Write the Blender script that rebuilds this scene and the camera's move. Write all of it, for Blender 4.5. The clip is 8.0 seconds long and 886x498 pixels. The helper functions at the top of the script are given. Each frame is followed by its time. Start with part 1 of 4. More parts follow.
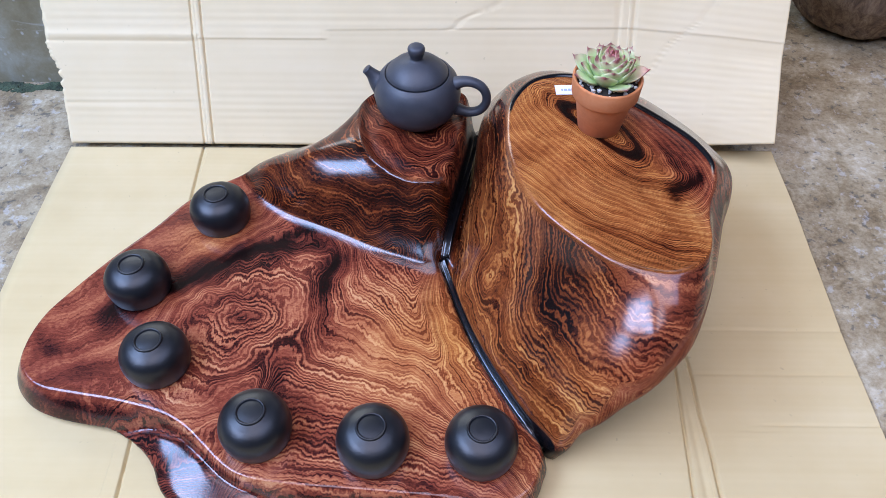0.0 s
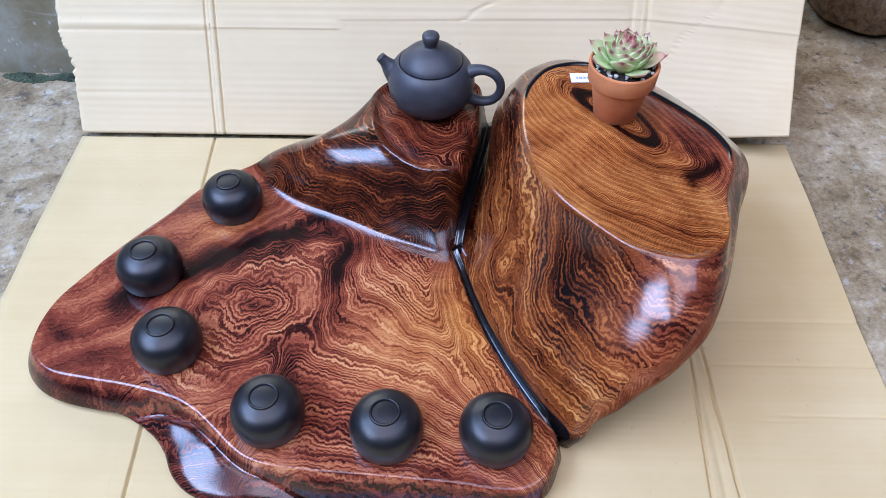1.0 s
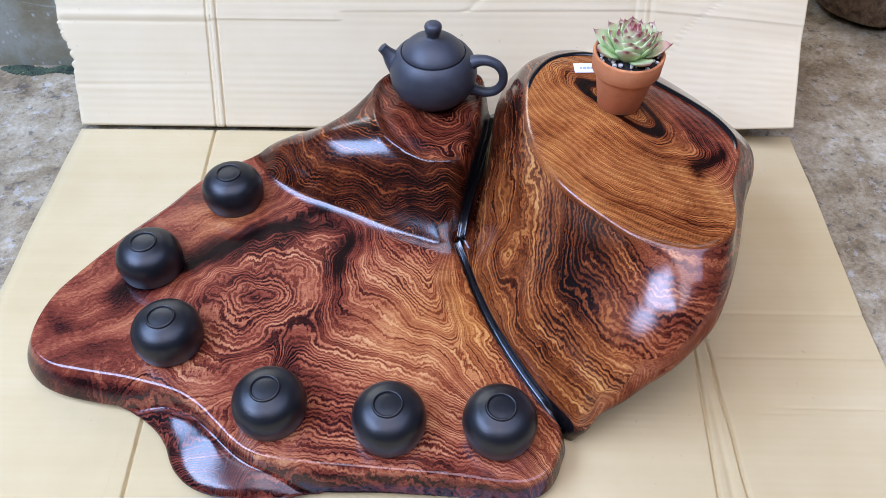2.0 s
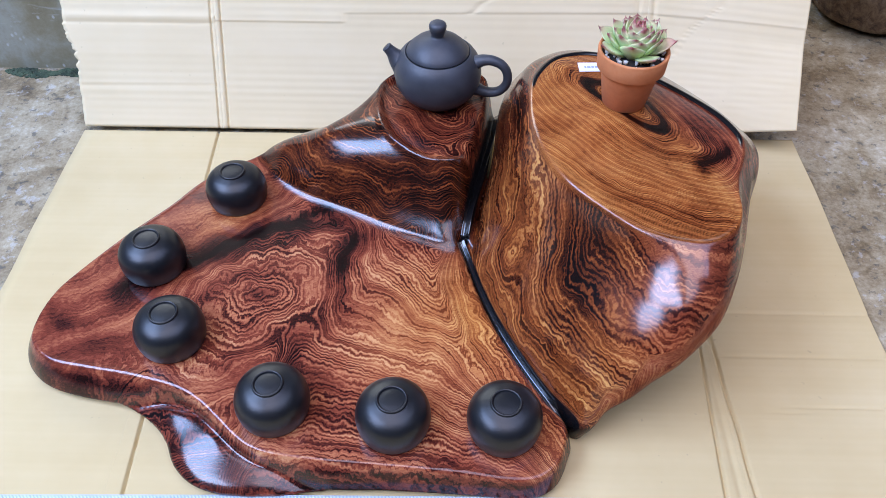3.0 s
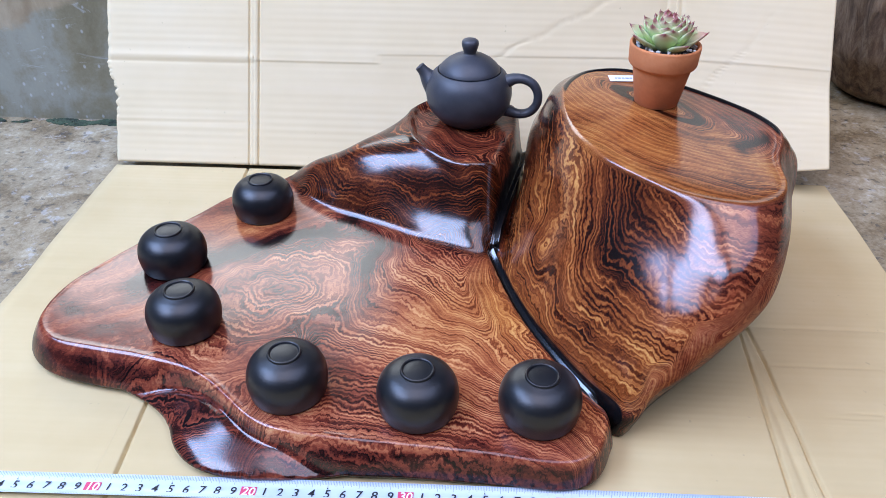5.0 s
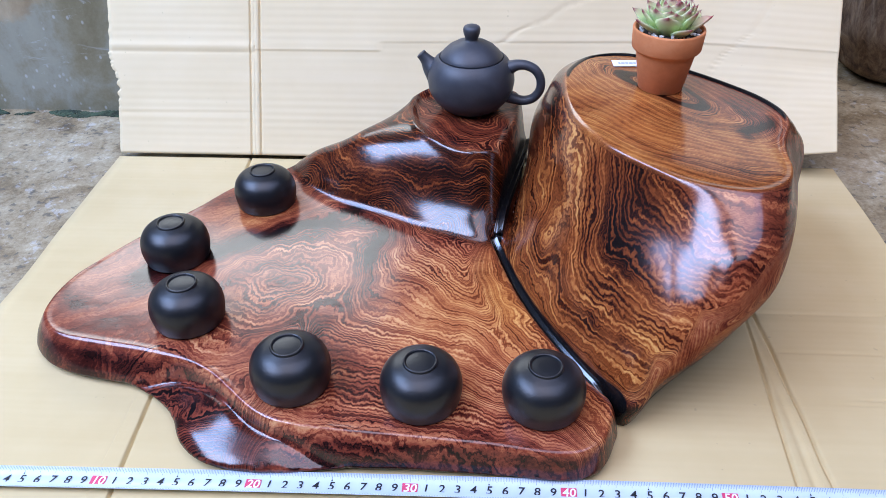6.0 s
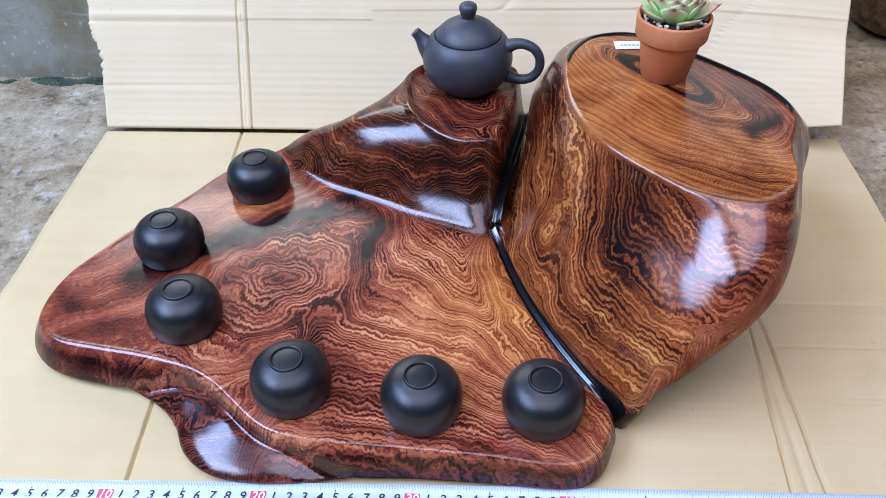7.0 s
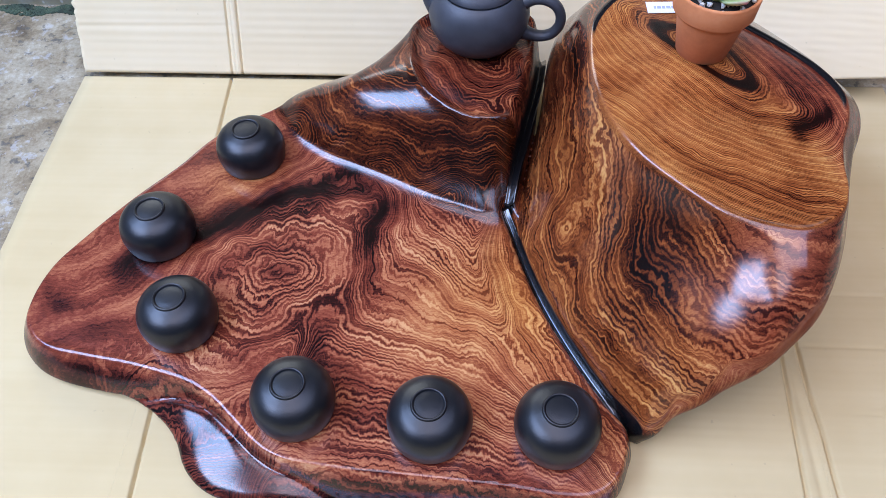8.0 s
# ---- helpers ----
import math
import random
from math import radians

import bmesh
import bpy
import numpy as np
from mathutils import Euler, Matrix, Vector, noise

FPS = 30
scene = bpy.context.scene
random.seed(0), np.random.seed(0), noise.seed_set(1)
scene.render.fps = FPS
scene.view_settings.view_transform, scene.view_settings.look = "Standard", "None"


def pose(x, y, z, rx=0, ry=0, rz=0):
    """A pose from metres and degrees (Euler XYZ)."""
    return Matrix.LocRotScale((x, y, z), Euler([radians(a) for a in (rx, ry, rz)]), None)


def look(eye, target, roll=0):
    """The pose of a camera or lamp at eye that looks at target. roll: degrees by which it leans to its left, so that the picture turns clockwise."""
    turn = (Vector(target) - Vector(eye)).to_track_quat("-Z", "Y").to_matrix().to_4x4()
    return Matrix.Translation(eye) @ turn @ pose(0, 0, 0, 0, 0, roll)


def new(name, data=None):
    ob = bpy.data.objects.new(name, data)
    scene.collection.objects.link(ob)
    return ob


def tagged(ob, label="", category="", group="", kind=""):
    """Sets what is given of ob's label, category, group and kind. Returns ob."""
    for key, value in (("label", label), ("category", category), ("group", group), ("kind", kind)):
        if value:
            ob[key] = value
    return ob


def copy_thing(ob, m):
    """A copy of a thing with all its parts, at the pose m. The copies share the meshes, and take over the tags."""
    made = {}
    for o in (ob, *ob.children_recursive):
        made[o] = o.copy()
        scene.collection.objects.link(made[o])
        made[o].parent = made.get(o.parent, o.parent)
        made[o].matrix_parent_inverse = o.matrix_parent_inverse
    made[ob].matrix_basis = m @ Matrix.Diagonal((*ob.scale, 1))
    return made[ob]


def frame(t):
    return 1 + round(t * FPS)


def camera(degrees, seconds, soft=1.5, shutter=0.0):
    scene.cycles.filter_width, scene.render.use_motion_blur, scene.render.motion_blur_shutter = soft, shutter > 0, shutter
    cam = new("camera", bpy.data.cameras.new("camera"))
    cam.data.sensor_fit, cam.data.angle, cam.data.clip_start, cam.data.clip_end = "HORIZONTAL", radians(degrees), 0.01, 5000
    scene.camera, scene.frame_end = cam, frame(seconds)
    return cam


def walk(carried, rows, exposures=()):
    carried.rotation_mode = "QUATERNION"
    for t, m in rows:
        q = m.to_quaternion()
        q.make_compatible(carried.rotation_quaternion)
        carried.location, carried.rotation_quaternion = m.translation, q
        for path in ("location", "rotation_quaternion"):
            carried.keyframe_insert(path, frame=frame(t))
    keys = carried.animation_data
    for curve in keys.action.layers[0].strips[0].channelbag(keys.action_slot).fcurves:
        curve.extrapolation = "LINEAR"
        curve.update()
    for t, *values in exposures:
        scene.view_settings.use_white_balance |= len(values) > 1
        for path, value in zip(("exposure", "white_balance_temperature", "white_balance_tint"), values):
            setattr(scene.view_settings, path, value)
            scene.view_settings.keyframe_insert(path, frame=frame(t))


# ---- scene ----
cam = camera(60.0, 8.0, 0.9)
PATH = [
    (0, (0.031, 0.015, 0.568), (0.014, 1.32, -0.947), -0.1),
    (0.5, (0.032, 0.008, 0.567), (0.011, 1.323, -0.94), -0.2),
    (1, (0.022, 0.005, 0.554), (-0.003, 1.324, -0.949), -0.0),
    (1.5, (0.02, 0.005, 0.548), (-0.003, 1.318, -0.96), -0.0),
    (3, (0.015, -0.006, 0.534), (-0.006, 1.342, -0.943), 0.3),
    (3.5, (0.012, -0.027, 0.503), (-0.008, 1.396, -0.903), 0.7),
    (4, (0.008, -0.044, 0.473), (-0.039, 1.47, -0.833), 0.6),
    (4.5, (0.01, -0.068, 0.434), (-0.061, 1.535, -0.761), 0.4),
    (5, (0.007, -0.083, 0.411), (-0.066, 1.557, -0.732), 0.5),
    (6.3, (0.012, -0.071, 0.415), (-0.081, 1.516, -0.798), -1.0),
    (6.5, (0.008, -0.059, 0.427), (-0.067, 1.503, -0.82), -0.7),
    (7, (0.007, -0.032, 0.457), (-0.069, 1.446, -0.889), -1.0),
    (7.5, (0.006, 0.013, 0.486), (-0.071, 1.373, -0.978), -1.4),
    (8, (0.001, 0.074, 0.497), (-0.082, 1.272, -1.102), -1.8),
]
EXPOSURE, KELVIN, TINT = 0.53, 10000, 16
walk(cam, [(t, look(eye, target, roll)) for t, eye, target, roll in PATH], [(0, EXPOSURE, KELVIN, TINT), (8, EXPOSURE, KELVIN, TINT)])

# ---- world and light ----
world = bpy.data.worlds.new("sky")
scene.world = world
world.use_nodes = True
wn = world.node_tree
sky = wn.nodes.new("ShaderNodeTexSky")
sky.sky_type = "NISHITA"
sky.sun_disc = False
sky.sun_elevation, sky.sun_rotation = radians(48), radians(237)
sky.air_density, sky.dust_density, sky.ozone_density = 1.0, 3.0, 1.5
wn.nodes["Background"].inputs["Strength"].default_value = 0.06
wn.links.new(sky.outputs["Color"], wn.nodes["Background"].inputs["Color"])
# lamps in two added roof bays: bright for the highlights, dimmer as overhead fill
ROOF = 2.34
BAYS = [(-2.75, -1.20, -1.60, 1.10), (-0.75, 1.70, -1.50, 0.75)]
for (x0, x1, y0, y1), glow, tint in zip(BAYS, (55.0, 13.5), ((0.150, 0.385, 1.0), (0.275, 0.45, 1.0))):
    day_data = bpy.data.lights.new("bay_lamp", "AREA")
    day_data.shape, day_data.size, day_data.size_y = "RECTANGLE", x1 - x0, y1 - y0
    day_data.energy, day_data.color = glow * (x1 - x0) * (y1 - y0), tint
    day = new("bay_lamp", day_data)
    day.matrix_world = pose((x0 + x1) / 2, (y0 + y1) / 2, ROOF + 0.05)
FRONT = -3.0
# lamps in two added back-wall openings, reflected as a pale veil on the tray
BACK = 2.5
BACK_OPENINGS = [(-2.00, -0.40, 1.05, 2.10), (0.70, 1.72, 0.50, 1.58)]
for (x0, x1, z0, z1), glow in zip(BACK_OPENINGS, (20.0, 2.8)):
    back_data = bpy.data.lights.new("back_veil_lamp", "AREA")
    back_data.shape, back_data.size, back_data.size_y = "RECTANGLE", x1 - x0, z1 - z0
    back_data.energy, back_data.color = glow * (x1 - x0) * (z1 - z0), (0.50, 0.70, 1.0)
    back_day = new("back_veil_lamp", back_data)
    back_day.matrix_world = pose((x0 + x1) / 2, BACK + 0.10, (z0 + z1) / 2, -90)
sun_data = bpy.data.lights.new("sun", "SUN")
sun_data.energy, sun_data.angle, sun_data.color = 1.0, radians(74), (1.0, 0.79, 0.50)
sun = new("sun", sun_data)
sun.matrix_world = look((-1.15, -0.38, 2.34), (0, 0.4, 0.05))


# ---- node helpers ----
def material(name):
    m = bpy.data.materials.new(name)
    m.use_nodes = True
    nt = m.node_tree
    return m, nt, nt.nodes["Principled BSDF"]


def node(nt, kind, **inputs):
    n = nt.nodes.new(kind)
    for key, value in inputs.items():
        n.inputs[key.replace("_", " ")].default_value = value
    return n


def maths(nt, op, a, b=None, clamp=False):
    n = nt.nodes.new("ShaderNodeMath")
    n.operation, n.use_clamp = op, clamp
    for i, v in enumerate((a, b)):
        if v is None:
            continue
        if isinstance(v, (int, float)):
            n.inputs[i].default_value = v
        else:
            nt.links.new(v, n.inputs[i])
    return n.outputs[0]


def noise_out(nt, vector, scale, detail=4.0, rough=0.6, distortion=0.0):
    n = node(nt, "ShaderNodeTexNoise", Scale=scale, Detail=detail, Roughness=rough, Distortion=distortion)
    nt.links.new(vector, n.inputs["Vector"])
    return n.outputs["Fac"]


def ramp(nt, fac, stops):
    n = nt.nodes.new("ShaderNodeValToRGB")
    while len(n.color_ramp.elements) < len(stops):
        n.color_ramp.elements.new(0.5)
    for e, (p, c) in zip(n.color_ramp.elements, stops):
        e.position, e.color = p, (*c, 1)
    nt.links.new(fac, n.inputs[0])
    return n.outputs[0]


def mix(nt, fac, a, b, mode="MIX"):
    n = nt.nodes.new("ShaderNodeMix")
    n.data_type, n.blend_type = "RGBA", mode
    for sock, v in ((n.inputs[0], fac), (n.inputs[6], a), (n.inputs[7], b)):
        if isinstance(v, (int, float)):
            sock.default_value = v
        elif isinstance(v, tuple):
            sock.default_value = (*v, 1)
        else:
            nt.links.new(v, sock)
    return n.outputs[2]


def coords(nt, kind="Object"):
    return nt.nodes.new("ShaderNodeTexCoord").outputs[kind]


def stretched(nt, vector, sx, sy, sz, turn=0.0):
    n = nt.nodes.new("ShaderNodeMapping")
    n.inputs["Scale"].default_value = (sx, sy, sz)
    n.inputs["Rotation"].default_value = (0, 0, turn)
    nt.links.new(vector, n.inputs["Vector"])
    return n.outputs[0]


def bump(nt, bsdf, height, strength, distance):
    n = node(nt, "ShaderNodeBump", Strength=strength, Distance=distance)
    nt.links.new(height, n.inputs["Height"])
    nt.links.new(n.outputs[0], bsdf.inputs["Normal"])
    return n


def attribute(nt, name):
    n = nt.nodes.new("ShaderNodeAttribute")
    n.attribute_name = name
    return n.outputs["Fac"]


# ---- materials ----
def lacquered_rosewood():
    m, nt, b = material("lacquered_rosewood")
    v = coords(nt)
    ring, tone, groove = attribute(nt, "ring"), attribute(nt, "tone"), attribute(nt, "groove")
    warm = attribute(nt, "warm")
    wobble = maths(nt, "MULTIPLY", maths(nt, "SUBTRACT", noise_out(nt, v, 13, 3, 0.55), 0.5), 3.4)
    wobble2 = maths(nt, "MULTIPLY", maths(nt, "SUBTRACT", noise_out(nt, v, 60, 3, 0.6), 0.5), 1.9)
    jag = maths(nt, "MULTIPLY", maths(nt, "SUBTRACT", noise_out(nt, stretched(nt, v, 330, 120, 200), 1.0, 2, 0.6), 0.5), 1.5)
    ripple = maths(nt, "MULTIPLY", maths(nt, "SUBTRACT", noise_out(nt, v, 30, 2, 0.5), 0.5), 1.7)
    phase = maths(nt, "ADD", maths(nt, "ADD", maths(nt, "ADD", ring, wobble), wobble2), maths(nt, "ADD", jag, ripple))
    rings = node(nt, "ShaderNodeTexNoise", Scale=1.45, Detail=3.0, Roughness=0.62)
    rings.noise_dimensions = "1D"
    nt.links.new(phase, rings.inputs["W"])
    rings = rings.outputs["Fac"]
    swing = maths(nt, "MULTIPLY", maths(nt, "PINGPONG", phase, 0.5), 2.0)
    lines = maths(nt, "ADD", maths(nt, "MULTIPLY", rings, 0.78), maths(nt, "MULTIPLY", swing, 0.22))
    band = ramp(nt, lines, [(0.36, (0, 0, 0)), (0.45, (0.24, 0.24, 0.24)), (0.52, (0.64, 0.64, 0.64)), (0.66, (1, 1, 1))])
    glints = ramp(nt, lines, [(0.40, (0.04, 0.04, 0.04)), (0.54, (0.20, 0.20, 0.20)), (0.60, (0.66, 0.66, 0.66)), (0.70, (1, 1, 1))])
    band = mix(nt, attribute(nt, "streaked"), band, glints)
    fade = ramp(nt, noise_out(nt, v, 24, 3, 0.6), [(0.36, (0.35, 0.35, 0.35)), (0.58, (1, 1, 1))])
    band = mix(nt, maths(nt, "MULTIPLY", fade, attribute(nt, "ringy")), (0.50, 0.50, 0.50), band)
    wide = maths(nt, "MULTIPLY", maths(nt, "PINGPONG", maths(nt, "MULTIPLY", phase, 0.17), 0.5), 2.0)
    fibre = noise_out(nt, stretched(nt, v, 60, 260, 60, 0.5), 5, 4, 0.65)
    pores = ramp(nt, noise_out(nt, stretched(nt, v, 420, 900, 420, 0.6), 1.0, 2, 0.6), [(0.30, (0, 0, 0)), (0.42, (1, 1, 1))])
    patch = noise_out(nt, v, 15, 5, 0.65, 0.9)
    light = maths(nt, "ADD", maths(nt, "MULTIPLY", band, 0.53), maths(nt, "MULTIPLY", wide, 0.18))
    light = maths(nt, "ADD", light, maths(nt, "MULTIPLY", maths(nt, "SUBTRACT", fibre, 0.5), 0.45))
    light = maths(nt, "ADD", light, maths(nt, "MULTIPLY", maths(nt, "SUBTRACT", patch, 0.5), 0.85))
    light = maths(nt, "ADD", light, maths(nt, "MULTIPLY", pores, 0.08))
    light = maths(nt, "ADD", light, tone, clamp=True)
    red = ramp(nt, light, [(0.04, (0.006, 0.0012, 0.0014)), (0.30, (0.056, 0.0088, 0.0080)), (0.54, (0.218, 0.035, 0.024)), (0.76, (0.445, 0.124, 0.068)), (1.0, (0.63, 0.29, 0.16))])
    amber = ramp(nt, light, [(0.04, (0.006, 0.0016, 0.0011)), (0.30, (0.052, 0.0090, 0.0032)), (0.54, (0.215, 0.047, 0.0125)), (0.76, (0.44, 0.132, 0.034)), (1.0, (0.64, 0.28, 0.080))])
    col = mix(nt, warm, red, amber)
    black = ramp(nt, groove, [(0.46, (0, 0, 0)), (0.60, (1, 1, 1))])
    col = mix(nt, black, col, (0.006, 0.006, 0.007))
    nt.links.new(col, b.inputs["Base Color"])
    b.inputs["Roughness"].default_value = 0.34
    nt.links.new(attribute(nt, "polish"), b.inputs["Coat Weight"])
    b.inputs["Coat Roughness"].default_value = 0.17
    b.inputs["Coat IOR"].default_value = 1.57
    b.inputs["Specular IOR Level"].default_value = 0.02
    uneven = noise_out(nt, v, 45, 2, 0.5)
    cb = node(nt, "ShaderNodeBump", Strength=0.10, Distance=0.002)
    nt.links.new(uneven, cb.inputs["Height"])
    nt.links.new(cb.outputs[0], b.inputs["Coat Normal"])
    bump(nt, b, light, 0.10, 0.0006)
    return m


def dark_clay(name, k, dull):
    m, nt, b = material(name)
    v = coords(nt)
    n1, n2 = noise_out(nt, v, 60, 5, 0.6), noise_out(nt, v, 900, 3, 0.6)
    col = ramp(nt, n1, [(0.3, (0.011 * k, 0.0125 * k, 0.0155 * k)), (0.7, (0.018 * k, 0.0205 * k, 0.025 * k))])
    nt.links.new(col, b.inputs["Base Color"])
    nt.links.new(maths(nt, "ADD", maths(nt, "MULTIPLY", n1, 0.10), dull), b.inputs["Roughness"])
    b.inputs["Specular IOR Level"].default_value = 0.50
    bump(nt, b, n2, 0.22, 0.0004)
    return m


def terracotta():
    m, nt, b = material("terracotta")
    v = coords(nt)
    n1, n2 = noise_out(nt, v, 45, 5, 0.65), noise_out(nt, stretched(nt, v, 1, 1, 9), 140, 4, 0.6)
    col = ramp(nt, n1, [(0.3, (0.58, 0.175, 0.064)), (0.55, (0.68, 0.220, 0.085)), (0.8, (0.73, 0.28, 0.125))])
    nt.links.new(col, b.inputs["Base Color"])
    b.inputs["Roughness"].default_value = 0.85
    bump(nt, b, n2, 0.25, 0.0006)
    return m


def cardboard(name, base, dark, pale, along, banded):
    m, nt, b = material(name)
    v = coords(nt)
    w = nt.nodes.new("ShaderNodeTexWave")
    w.bands_direction = "XYZ"[along]
    w.inputs["Scale"].default_value, w.inputs["Distortion"].default_value = 48.0, 0.25
    w.inputs["Detail Scale"].default_value = 1.2
    nt.links.new(v, w.inputs["Vector"])
    s = [0.5, 0.5, 0.5]
    s[along] = 75.0
    bands = noise_out(nt, stretched(nt, v, *s), 1.0, 3, 0.6)
    blot = noise_out(nt, v, 5, 5, 0.6)
    fine = noise_out(nt, v, 420, 4, 0.7)
    specks = ramp(nt, noise_out(nt, v, 130, 2, 0.5), [(0.22, (1, 1, 1)), (0.27, (0, 0, 0))])
    mixf = maths(nt, "ADD", maths(nt, "MULTIPLY", bands, banded), maths(nt, "MULTIPLY", blot, 1 - banded))
    col = ramp(nt, mixf, [(0.33, dark), (0.50, base), (0.68, pale)])
    col = mix(nt, maths(nt, "MULTIPLY", w.outputs["Fac"], 0.07), col, dark)
    col = mix(nt, maths(nt, "MULTIPLY", fine, 0.10), col, dark)
    col = mix(nt, maths(nt, "MULTIPLY", specks, 0.3), col, (0.25, 0.18, 0.11))
    nt.links.new(col, b.inputs["Base Color"])
    b.inputs["Roughness"].default_value = 0.82
    hgt = maths(nt, "ADD", maths(nt, "MULTIPLY", w.outputs["Fac"], 0.6), maths(nt, "MULTIPLY", bands, 0.7))
    bump(nt, b, hgt, 0.06, 0.0015)
    return m


def concrete(name, stops, scale=7.0):
    m, nt, b = material(name)
    v = coords(nt)
    big = noise_out(nt, v, scale, 8, 0.72, 0.6)
    mid = noise_out(nt, v, 30, 6, 0.7, 0.3)
    grit = noise_out(nt, v, 190, 5, 0.75)
    spots = ramp(nt, noise_out(nt, v, 80, 5, 0.68), [(0.58, (0, 0, 0)), (0.64, (1, 1, 1))])
    pits = ramp(nt, noise_out(nt, v, 120, 3, 0.6), [(0.33, (1, 1, 1)), (0.40, (0, 0, 0))])
    f = maths(nt, "ADD", maths(nt, "MULTIPLY", big, 0.38), maths(nt, "MULTIPLY", mid, 0.36))
    f = maths(nt, "ADD", f, maths(nt, "MULTIPLY", grit, 0.26))
    col = ramp(nt, f, stops)
    col = mix(nt, maths(nt, "MULTIPLY", spots, 0.38), col, (0.50, 0.51, 0.49))
    col = mix(nt, maths(nt, "MULTIPLY", pits, 0.7), col, (0.07, 0.065, 0.055))
    nt.links.new(col, b.inputs["Base Color"])
    nt.links.new(maths(nt, "ADD", maths(nt, "MULTIPLY", big, 0.4), 0.4), b.inputs["Roughness"])
    bump(nt, b, f, 0.5, 0.006)
    return m


def damp_wall():
    m, nt, b = material("damp_render")
    v = coords(nt)
    big = noise_out(nt, v, 5.5, 7, 0.62, 0.8)
    mid = noise_out(nt, stretched(nt, v, 1, 1, 0.45), 26, 6, 0.7, 0.4)
    grit = noise_out(nt, v, 260, 5, 0.75)
    f = maths(nt, "ADD", maths(nt, "MULTIPLY", big, 0.62), maths(nt, "MULTIPLY", mid, 0.26))
    f = maths(nt, "ADD", f, maths(nt, "MULTIPLY", grit, 0.12))
    col = ramp(nt, f, [(0.36, (0.20, 0.165, 0.095)), (0.46, (0.27, 0.235, 0.15)), (0.54, (0.33, 0.325, 0.255)), (0.63, (0.37, 0.365, 0.285)), (0.74, (0.48, 0.48, 0.395))])
    cells = node(nt, "ShaderNodeTexVoronoi", Scale=92.0)
    nt.links.new(stretched(nt, v, 1, 1, 0.7), cells.inputs["Vector"])
    dots = ramp(nt, cells.outputs["Distance"], [(0.10, (1, 1, 1)), (0.19, (0, 0, 0))])
    some = ramp(nt, noise_out(nt, v, 14, 3, 0.6), [(0.40, (0, 0, 0)), (0.54, (1, 1, 1))])
    col = mix(nt, maths(nt, "MULTIPLY", maths(nt, "MULTIPLY", dots, some), 0.45), col, (0.66, 0.70, 0.72))
    smear = ramp(nt, noise_out(nt, stretched(nt, v, 16, 16, 60, 0.0), 1.0, 5, 0.7, 1.4), [(0.60, (0, 0, 0)), (0.72, (1, 1, 1))])
    col = mix(nt, maths(nt, "MULTIPLY", smear, 0.55), col, (0.58, 0.63, 0.64))
    # bare beige plaster over the top courses
    xyz = nt.nodes.new("ShaderNodeSeparateXYZ")
    nt.links.new(v, xyz.inputs[0])
    edge = maths(nt, "ADD", xyz.outputs["Z"], maths(nt, "MULTIPLY", maths(nt, "SUBTRACT", noise_out(nt, v, 18, 5, 0.7), 0.5), 0.05))
    edge = maths(nt, "SUBTRACT", edge, maths(nt, "MULTIPLY", maths(nt, "ADD", xyz.outputs["X"], 0.45), 0.35))
    bare = ramp(nt, edge, [(0.137, (0, 0, 0)), (0.146, (1, 1, 1))])
    col = mix(nt, bare, col, ramp(nt, mid, [(0.35, (0.33, 0.235, 0.14)), (0.65, (0.50, 0.40, 0.27))]))
    nt.links.new(col, b.inputs["Base Color"])
    nt.links.new(maths(nt, "ADD", maths(nt, "MULTIPLY", big, 0.5), 0.30), b.inputs["Roughness"])
    bump(nt, b, f, 0.35, 0.004)
    return m


def plain(name, colour, rough=0.6, metal=0.0, spread=0.15, scale=80.0):
    m, nt, b = material(name)
    n1 = noise_out(nt, coords(nt), scale, 4, 0.6)
    lo, hi = tuple(c * (1 - spread) for c in colour), tuple(min(1, c * (1 + spread)) for c in colour)
    nt.links.new(ramp(nt, n1, [(0.3, lo), (0.7, hi)]), b.inputs["Base Color"])
    b.inputs["Roughness"].default_value, b.inputs["Metallic"].default_value = rough, metal
    return m


def bark():
    m, nt, b = material("bark")
    v = coords(nt)
    n1 = noise_out(nt, stretched(nt, v, 46, 46, 5), 1.4, 6, 0.75, 0.4)
    n2 = noise_out(nt, v, 24, 5, 0.7)
    col = ramp(nt, n1, [(0.3, (0.040, 0.025, 0.016)), (0.46, (0.23, 0.140, 0.088)), (0.58, (0.40, 0.275, 0.18)), (0.74, (0.62, 0.50, 0.37))])
    col = mix(nt, maths(nt, "MULTIPLY", n2, 0.25), col, (0.06, 0.040, 0.028))
    nt.links.new(col, b.inputs["Base Color"])
    b.inputs["Roughness"].default_value = 0.9
    bump(nt, b, n1, 0.8, 0.012)
    return m


